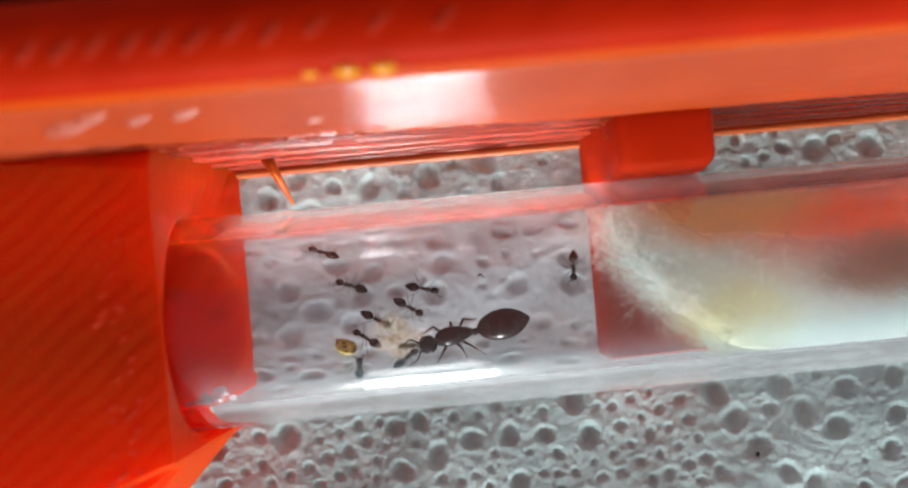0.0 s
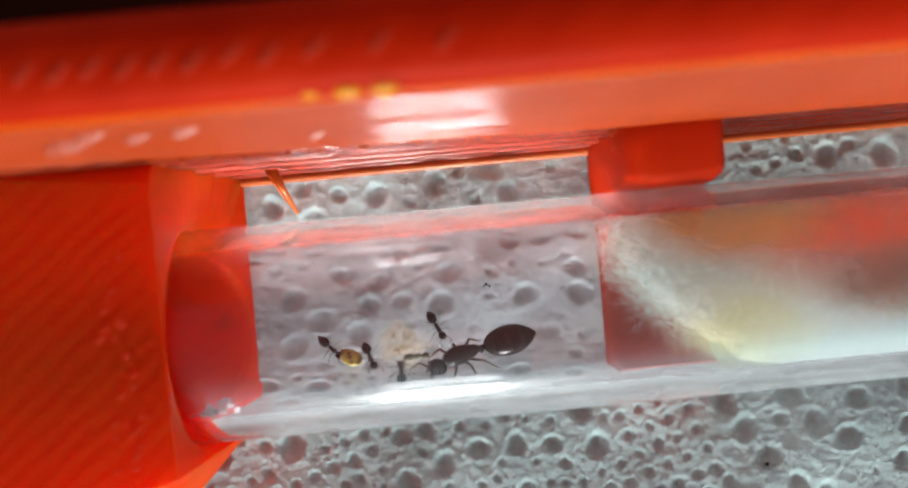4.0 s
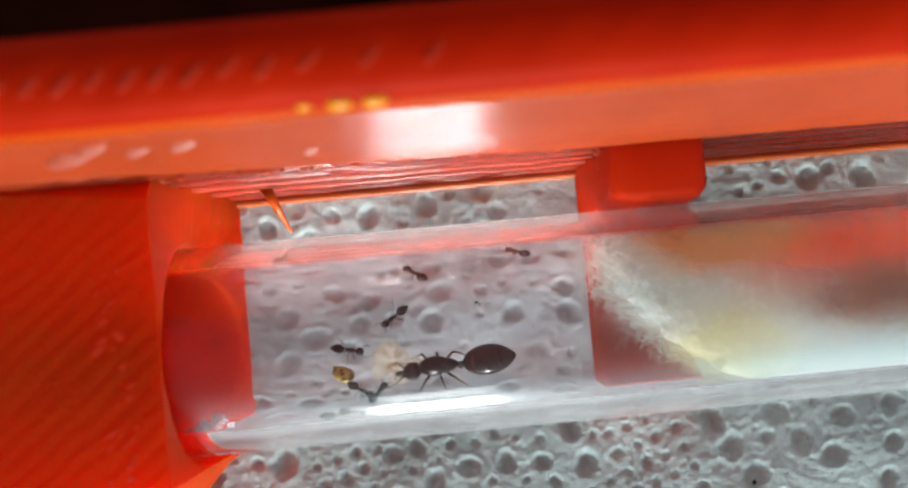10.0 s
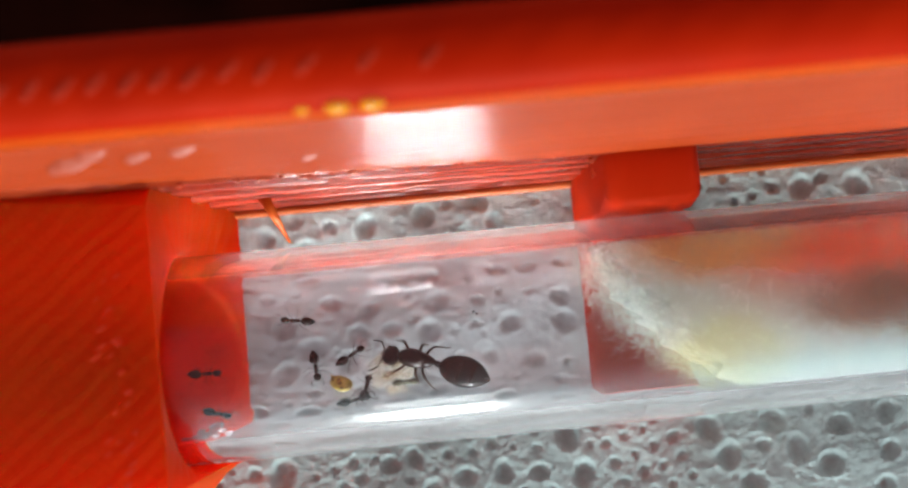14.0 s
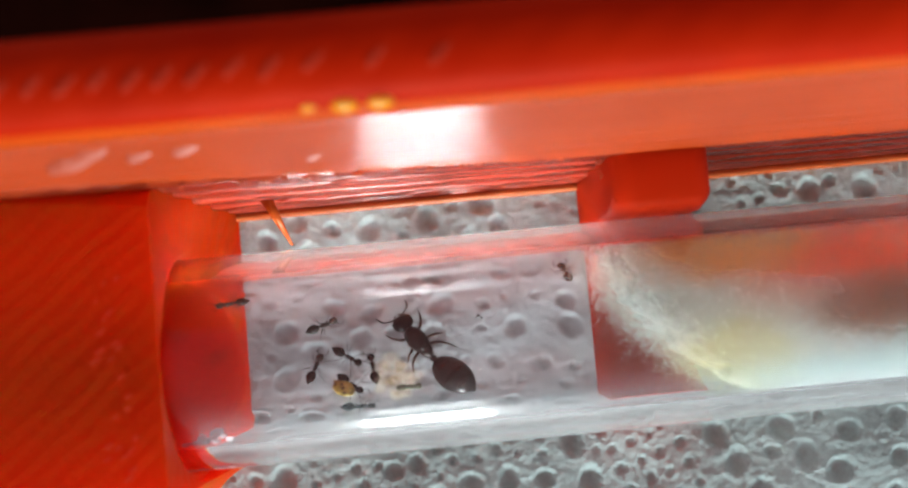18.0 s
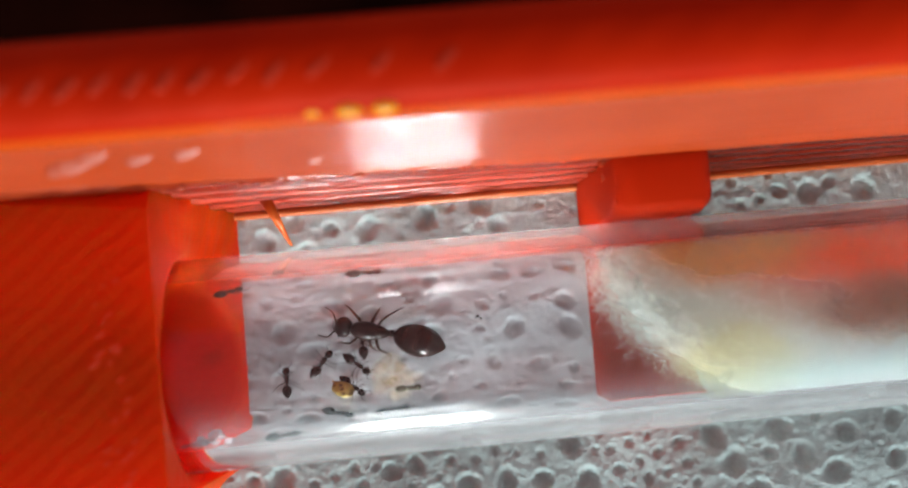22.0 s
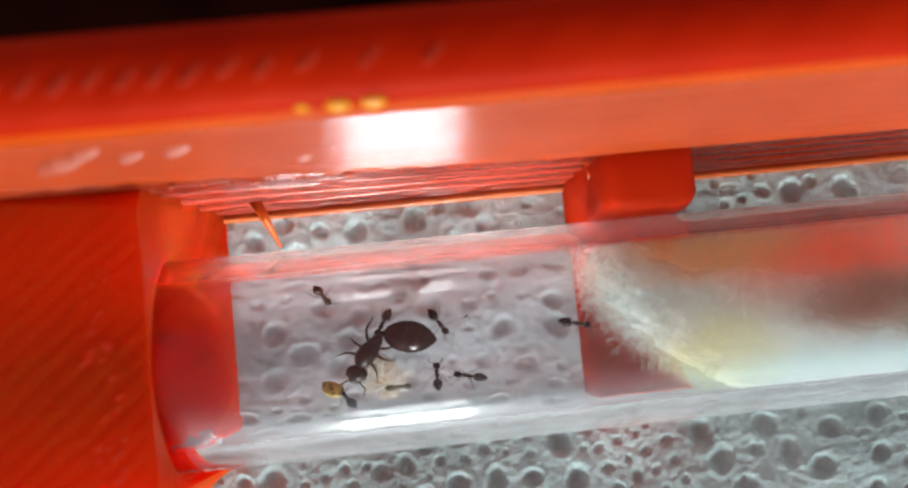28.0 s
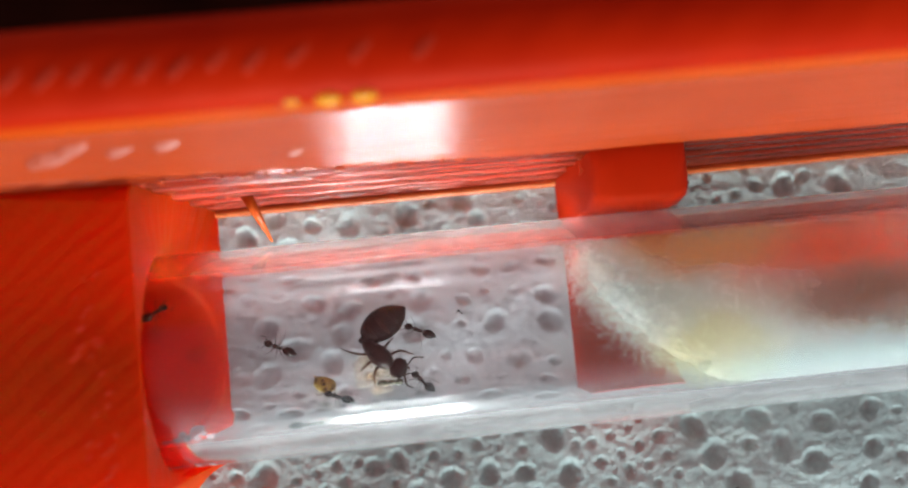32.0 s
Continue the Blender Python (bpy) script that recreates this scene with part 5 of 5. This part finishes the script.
WAY_F = [
    (0, -3.80, -6.7, -35), (0.5, -3.12, -10.1, -29), (1, -2.73, -16.8, -54), (1.5, -1.86, -21.5, -25), (2, -2.28, -22.6, -52),
    (2.5, -2.31, -19.8, -84), (3, -2.39, -14.5, -105), (3.5, -2.41, -13.5, -72), (5.5, -0.92, -30.1, -57), (6, -1.78, -21.9, 19),
    (6.5, -0.72, -12.6, 53), (7, 0.32, 1.8, 35), (7.5, 1.94, 0.3, -18), (8, 2.75, 4.9, 46), (8.5, 2.25, 19.0, 116),
    (9, 7.16, 39.3, 161), (9.25, 8.31, 39.2, 117), (9.5, 9.45, 39.0, 72), (10, 5.30, 75.8, 136), (11, -1.21, 86.3, 212),
    (11.5, -4.57, 39.7, 243), (12, -4.36, 38.3, 223), (12.5, -6.98, 35.1, 177), (13, -8.15, 35.7, 176), (13.5, -12.15, 29.8, 189),
    (14.5, -12.06, 19.5, 132), (15.5, -11.97, 9.2, 74), (16, -6.24, 49.6, 36), (16.25, -2.40, 47.4, 99), (16.5, 1.45, 45.1, 162),
    (17, 9.08, 49.7, 148), (18, 8.92, 53.8, 111), (18.25, 6.43, 67.7, 166), (18.5, 3.95, 81.5, 222), (19, -1.25, 0.8, 221),
    (19.17, -3.11, -15.3, 277), (19.33, -4.98, -31.4, 332), (19.5, -6.84, -47.5, 388), (20, -7.40, -55.0, 327),
    (20.5, -7.96, -62.6, 265), (21, -7.81, -62.5, 273), (21.25, -7.49, -64.3, 323), (21.5, -7.17, -66.2, 373),
    (23, -1.06, -59.6, 364), (23.25, -1.09, -57.1, 443), (23.5, -1.11, -54.7, 522), (23.75, -0.99, -53.9, 477),
    (24, -0.87, -53.2, 431), (24.5, -0.82, -49.5, 443), (25, -0.75, -48.2, 444), (25.5, -0.75, -44.4, 445),
    (27.5, -0.71, -38.3, 446), (28, -0.79, -33.3, 448), (28.5, -1.19, -32.2, 456), (29, -1.78, -30.8, 482),
    (29.5, -1.95, -33.1, 492), (30, -2.02, -35.5, 492), (30.5, -1.93, -35.5, 488), (31, -1.78, -35.8, 486),
    (31.5, -1.25, -43.1, 473), (32, -1.42, -43.3, 484),
]
WAY_G = [
    (0, -7.37, -30.1, 141), (0.17, -7.34, -30.4, 198), (0.33, -7.31, -30.8, 255), (0.5, -7.27, -31.2, 312),
    (1, -7.45, -32.0, 300), (1.5, -7.49, -31.7, 302), (2, -7.54, -33.5, 299), (2.5, -7.58, -33.2, 297), (3, -7.50, -35.6, 291),
    (3.5, -7.55, -36.7, 291), (5.5, -7.39, -40.4, 272), (6, -7.50, -42.0, 276), (6.5, -7.57, -46.0, 274), (7, -7.61, -50.7, 272),
    (7.5, -7.64, -56.1, 276), (8, -7.57, -56.5, 282), (8.5, -7.59, -59.0, 284), (9, -7.57, -55.8, 295), (9.5, -7.49, -56.3, 304),
    (10, -7.58, -54.9, 317), (10.5, -7.18, -57.4, 330), (11, -7.04, -57.1, 334), (11.5, -4.81, -46.5, 391), (11.75, -14.00, -70.0, 465),
    (12, -25.00, -51.6, 540), (32, -25.00, -51.6, 540),
]
WAY_H = [
    (0, -28.90, -17.2, 0), (7.05, -28.90, -17.2, 0), (7.5, -21.60, -35.7, -58), (7.75, -20.57, -69.4, -0),
    (8, -19.53, -103.0, 57), (8.45, -28.90, -17.2, 0), (10.05, -28.90, -17.2, 0), (10.5, -18.34, -102.2, 21),
    (11, -15.74, -100.7, 19), (11.5, -12.95, -98.4, 19), (12, -16.46, -56.7, -43), (12.5, -18.77, -33.1, -68),
    (13, -18.69, -27.2, -60), (13.5, -19.77, -24.5, -12), (15.5, -17.71, 13.8, 4), (16, -15.45, 0.8, -22),
    (16.5, -13.28, -18.8, -59), (17, -13.18, -25.5, -48), (17.25, -14.44, -21.2, 16), (17.5, -15.70, -16.8, 81),
    (18, -10.29, 20.4, 20), (18.5, -10.76, 43.7, -29), (19, -10.95, 39.6, -48), (19.5, -9.90, 21.0, -25), (20, -9.30, 21.2, 29),
    (20.5, -9.82, 20.9, 34), (20.75, -10.42, 25.6, -20), (21, -11.02, 30.2, -74), (21.5, -10.77, 9.3, -12),
    (22, -10.53, -11.6, 50), (22.5, -10.56, -4.7, 85), (23, -9.85, -6.3, 35), (23.5, -9.72, -9.0, 2), (24, -9.46, -15.0, -19),
    (24.25, -10.36, -21.9, -61), (24.5, -11.25, -28.9, -103), (24.73, -20.07, -23.0, -52), (24.95, -28.90, -17.2, 0),
    (30.05, -28.90, -17.2, 0), (30.5, -11.66, -55.6, 78), (31, -15.52, -36.4, 44), (31.25, -15.94, -47.4, -11),
    (31.5, -16.35, -58.4, -65), (32, -9.95, -96.0, -5),
]
WAY_I = [
    (0, -8.26, 16.7, 154), (0.5, -8.85, 19.3, 145), (1, -9.60, 19.8, 173), (1.5, -10.89, 14.9, 191), (2, -11.92, 5.6, 226),
    (2.5, -12.11, -4.1, 263), (3, -11.67, -16.5, 282), (3.5, -10.49, -23.3, 317), (5.5, -10.70, -37.2, 270),
    (6, -10.89, -47.1, 265), (6.5, -10.34, -65.2, 292), (7, -9.08, -72.5, 300), (7.5, -8.61, -84.2, 298), (8, -8.77, -74.9, 332),
    (8.5, -9.10, -74.3, 358), (9, -8.96, -78.0, 346), (9.5, -8.82, -89.9, 311), (10.5, -7.47, -97.5, 356),
    (11, -9.46, -103.3, 416), (11.5, -8.87, -100.5, 368), (12.5, -12.43, -75.6, 329), (13, -15.97, -65.3, 351),
    (13.5, -18.54, -55.6, 335), (15.5, -15.99, -67.8, 330), (17, -11.47, -33.6, 343), (17.5, -11.27, -26.4, 393),
    (18, -11.17, -15.3, 423), (18.5, -11.04, -10.3, 408), (19, -11.11, -13.0, 376), (19.5, -11.20, -22.3, 302),
    (20, -11.24, -49.2, 277), (20.5, -11.99, -29.9, 271), (21, -14.00, -35.3, 266), (21.25, -12.72, -32.4, 312),
    (21.5, -11.44, -29.5, 359), (21.75, -12.38, -27.0, 405), (22, -13.33, -24.5, 452), (22.5, -12.83, -4.4, 427),
    (23, -11.98, 14.4, 409), (23.17, -11.68, 23.9, 350), (23.33, -11.38, 33.3, 291), (23.5, -11.08, 42.8, 232),
    (23.67, -9.33, 56.1, 176), (23.83, -7.58, 69.4, 121), (24, -5.83, 82.8, 65), (24.25, -4.79, 90.2, 113),
    (24.5, -3.74, 97.7, 160), (24.73, -14.37, 57.4, 80), (24.95, -25.00, 17.2, 0), (32, -25.00, 17.2, 0),
]
WAY_J = [
    (0, 9.48, 15.1, -92), (0.5, 9.11, 1.8, -104), (0.67, 8.58, -5.4, -48), (0.83, 8.04, -12.6, 9), (1, 7.51, -19.8, 65),
    (1.17, 7.39, -22.5, 124), (1.33, 7.27, -25.2, 183), (1.5, 7.16, -28.0, 242), (1.95, 48.0, 10.0, 270), (5.05, 48.0, 10.0, 300), (5.5, 7.40, -26.0, 326),
    (6, 7.35, -56.3, 248), (6.22, 16.58, -19.6, 304), (6.45, 50.8, 17.2, 360), (8.55, 50.8, 17.2, 360),
    (8.78, 15.85, -13.4, 309), (9, 5.89, -44.0, 258), (9.22, 15.85, -13.4, 309), (9.45, 50.8, 17.2, 360),
    (15.05, 50.8, 17.2, 360), (15.5, 7.49, -81.1, 429), (15.95, 50.8, 17.2, 360), (27.05, 50.8, 17.2, 360),
    (27.2, 18.60, -2.5, 302), (27.35, 11.40, -22.1, 244), (27.5, 4.20, -41.7, 186), (28, 1.70, -37.1, 163),
    (28.5, 1.53, -23.3, 121), (29, 1.09, -11.1, 111), (29.5, 1.10, -9.0, 122), (30, -0.20, -9.0, 161), (30.5, -0.59, -5.6, 153),
    (31, -1.54, -4.2, 166), (31.5, -1.52, -1.6, 165), (32, -1.28, 2.5, 152),
]
WAY_K = [
    (0, -2.58, 8.2, -16), (0.5, -0.31, 10.1, -20), (1, 0.93, -4.1, -47), (1.5, 1.55, -8.0, -36), (2, 2.89, -3.1, -6),
    (2.5, 5.13, -7.2, -41), (3, 5.55, -10.2, -53), (3.5, 7.55, -24.0, -54), (3.95, 46.0, 17.2, 0), (5.05, 46.0, 17.2, 0), (5.5, 5.01, -92.4, 53),
    (6, 2.50, -103.0, -22), (6.5, 4.67, -92.6, 57), (6.75, 4.44, -78.9, 14), (7, 4.21, -65.3, -29), (7.5, 3.65, -64.9, -20),
    (8, 3.08, -64.7, -23), (8.5, 4.22, -66.3, -21), (8.95, -27.60, 17.2, 0), (12.55, -27.60, 17.2, 0), (12.78, -18.71, -36.6, 42),
    (13, -9.82, -90.4, 85), (13.25, -9.84, -95.5, 34), (13.5, -9.86, -100.5, -16), (13.95, -27.60, 17.2, -0),
    (15.55, -27.60, 17.2, -0), (16, -8.94, -101.2, 7), (16.5, -8.71, -101.0, 19), (17, -13.04, -97.0, -2),
    (17.45, -27.60, 17.2, 0), (19.55, -27.60, 17.2, 0), (20, -11.63, -102.9, 3), (20.5, -10.53, -99.6, 12),
    (21, -10.02, -63.4, 69), (21.25, -10.12, -65.2, -0), (21.5, -10.23, -67.1, -69), (22.25, -8.55, -59.8, -2),
    (23, -6.86, -52.6, 65), (23.25, -5.06, -34.0, 143), (23.5, -3.26, -15.5, 221), (23.75, -1.24, 9.1, 167),
    (24, 0.78, 33.7, 112), (24.25, 0.88, 35.9, 169), (24.5, 0.98, 38.1, 226), (25, -0.77, 18.7, 257), (25.5, -0.81, 18.7, 252),
    (27.5, -0.55, 11.9, 284), (28, -0.23, 12.8, 300), (28.5, 0.21, 21.0, 311), (29, 1.67, 20.8, 364), (29.5, 4.74, 3.8, 323),
    (29.95, 46.0, 17.2, 360), (32, 46.0, 17.2, 360),
]
WAY_L = [
    (0, -28.90, 17.2, 0), (10.05, -28.90, 17.2, 0), (10.5, -18.92, -1.4, -13), (11, -21.69, -43.6, 6), (11.5, -14.71, -24.4, 37),
    (12, -13.88, 43.2, 98), (12.5, -21.73, -27.4, 33), (13, -21.48, -29.3, 15), (13.5, -20.96, -41.5, -21),
    (13.95, -28.90, 17.2, 0), (24.05, -28.90, 17.2, 0), (24.2, -26.29, 23.9, 59), (24.35, -23.67, 30.6, 119),
    (24.5, -21.06, 37.3, 178), (24.75, -20.28, 22.3, 234), (25, -19.51, 7.3, 289), (25.5, -18.85, -39.9, 286),
    (25.95, -28.90, 17.2, 360), (28.55, -28.90, 17.2, 360), (29, -18.99, 86.9, 400), (29.17, -17.40, 86.3, 458),
    (29.33, -15.80, 85.7, 517), (29.5, -14.21, 85.0, 575), (30, -16.68, 80.1, 571), (30.25, -18.25, 85.1, 496),
    (30.5, -19.82, 90.1, 421), (30.75, -20.41, 66.2, 360), (31, -20.99, 42.4, 300), (31.25, -21.06, 43.0, 345),
    (31.5, -21.13, 43.5, 389), (32, -21.33, 43.9, 394),
]
WAY_M = [
    (0, -9.95, 55.2, 140), (0.25, -13.72, 56.8, 181), (0.5, -17.48, 58.5, 223), (1, -18.84, 93.9, 173), (3, -18.01, 89.1, 186),
    (3.5, -15.00, 96.4, 192), (3.65, -18.33, 81.4, 248), (3.8, -21.67, 66.5, 304), (3.95, -25.00, 51.6, 360),
    (6.05, -25.00, 51.6, 360), (6.28, -23.16, 51.5, 305), (6.5, -21.32, 51.5, 251), (7, -18.09, 39.0, 179),
    (7.5, -15.31, 26.2, 168), (8, -13.84, 9.7, 126), (8.25, -12.37, -1.1, 56), (8.5, -10.91, -12.0, -15), (9, -9.26, -16.5, -27),
    (9.5, -8.84, -14.8, -12), (10, -8.52, -14.5, -13), (10.5, -8.52, -14.1, -13), (11, -8.38, -14.5, -9),
    (11.5, -8.30, -14.0, -11), (12, -8.22, -15.5, -13), (12.5, -8.20, -14.1, -10), (13, -8.22, -12.3, 26),
    (13.5, -8.05, -11.8, 40), (15.5, -8.37, -7.9, -22), (16, -8.37, -5.6, -3), (16.5, -8.47, -6.9, -6), (17, -8.61, -7.3, -6),
    (17.5, -8.50, -7.4, -20), (18, -8.54, -8.6, -36), (18.5, -8.45, -8.3, -38), (19, -8.27, -5.9, -21), (19.17, -8.28, -5.5, -77),
    (19.33, -8.29, -5.1, -133), (19.5, -8.30, -4.7, -188), (19.75, -7.87, -6.4, -268), (20, -7.43, -8.1, -348),
    (20.5, -7.64, -11.8, -374), (21, -7.81, -13.4, -395), (21.5, -8.46, -14.6, -421), (22, -7.76, -15.4, -403),
    (22.5, -7.00, -14.1, -384), (23, -7.13, -13.1, -374), (23.5, -6.64, -14.7, -357), (24, -6.25, -13.8, -348),
    (24.25, -6.15, -11.1, -296), (24.5, -6.05, -8.3, -245), (25, -5.40, -4.7, -258), (25.23, -15.20, 23.4, -309),
    (25.45, -25.00, 51.6, -360), (27.05, -25.00, 51.6, -360), (27.27, -16.94, 43.1, -417), (27.5, -8.87, 34.7, -473),
    (28, -9.03, 51.3, -430), (28.5, -9.92, 86.7, -396), (29, -12.00, 96.8, -340), (29.25, -12.15, 97.3, -280),
    (29.5, -12.30, 97.7, -220), (29.75, -11.24, 93.1, -165), (30, -10.18, 88.6, -110), (30.17, -10.65, 66.2, -56),
    (30.33, -11.11, 43.8, -1), (30.5, -11.58, 21.4, 53), (30.75, -14.09, 3.7, 111), (31, -16.60, -14.0, 170),
    (31.25, -19.32, -8.0, 97), (31.5, -22.05, -2.1, 24), (31.67, -25.00, 51.6, 0), (32, -25.00, 51.6, 0),
]
WAYS = [WAY_A, WAY_B, WAY_C, WAY_D, WAY_E, WAY_F, WAY_G, WAY_H, WAY_I, WAY_J, WAY_K, WAY_L, WAY_M]

# ---- what moves ----
queen, queen_head, queen_gaster = build_queen()
first_worker = build_worker()
workers = [first_worker] + [copy_thing(first_worker, Matrix.Identity(4)) for _ in range(len(WAYS) - 1)]


def root_of(leg):
    """The joint of a limb: the middle of its first ring."""
    ring = leg.data.vertices[:6]
    return sum((v.co for v in ring), Vector()) / len(ring)


def swing(limb_ob, rows):
    """Turn a limb about its joint: rows of seconds and degrees."""
    r = root_of(limb_ob)
    walk(limb_ob, [(t, Matrix.Translation(r) @ pose(0, 0, 0, 0, 0, a) @ Matrix.Translation(-r)) for t, a in rows])


def stepping(ant, way, most):
    """Legs go in two sets of three while the ant walks, and rest while it stands."""
    legs = [c for c in ant.children if c.name.startswith("leg")]
    for n, leg in enumerate(legs):
        r = root_of(leg)
        front = 1 if r.x > 0.25 * MM else (0 if r.x > -0.05 * MM else 1)
        sign = (1 if r.y > 0 else -1) * (1 if front else -1)
        rows = []
        for i, (t, s, f, h) in enumerate(way):
            b = way[max(0, i - 1)]
            gone = abs(s - b[1]) + abs(f - b[2]) * 0.1 + abs(h - b[3]) * 0.02
            rows.append((t, sign * (1 if i % 2 else -1) * min(most, 3 + 9 * gone) + 4 * math.sin(n * 2.1)))
        swing(leg, rows)


def feeling(head, way, phase):
    """The antennae of an ant feel about."""
    for n, c in enumerate([c for c in head.children if c.name.startswith("antenna")]):
        swing(c, [(row[0], 13 * math.sin(row[0] * 2.7 + phase + 2.2 * n)) for row in way])


def motions():
    walk(queen, [(t, on_wall(s, f, h)) for t, s, f, h, g, d in QUEEN_WAY])
    walk(queen_gaster, [(t, pose(-1.75 * MM, 0, 1.18 * MM, 0, 4, g)) for t, s, f, h, g, d in QUEEN_WAY])
    walk(queen_head, [(t, pose(1.38 * MM, 0, 1.12 * MM, 0, 12, d)) for t, s, f, h, g, d in QUEEN_WAY])
    for ant, way in zip(workers, WAYS):
        walk(ant, [(t, on_wall(s, f, h)) for t, s, f, h in way])
        stepping(ant, way, 16)
        for c in ant.children:
            if c.name.startswith("head"):
                feeling(c, way, way[0][2])
    stepping(queen, [row[:4] for row in QUEEN_WAY], 8)
    feeling(queen_head, QUEEN_WAY, 1.0)


motions()
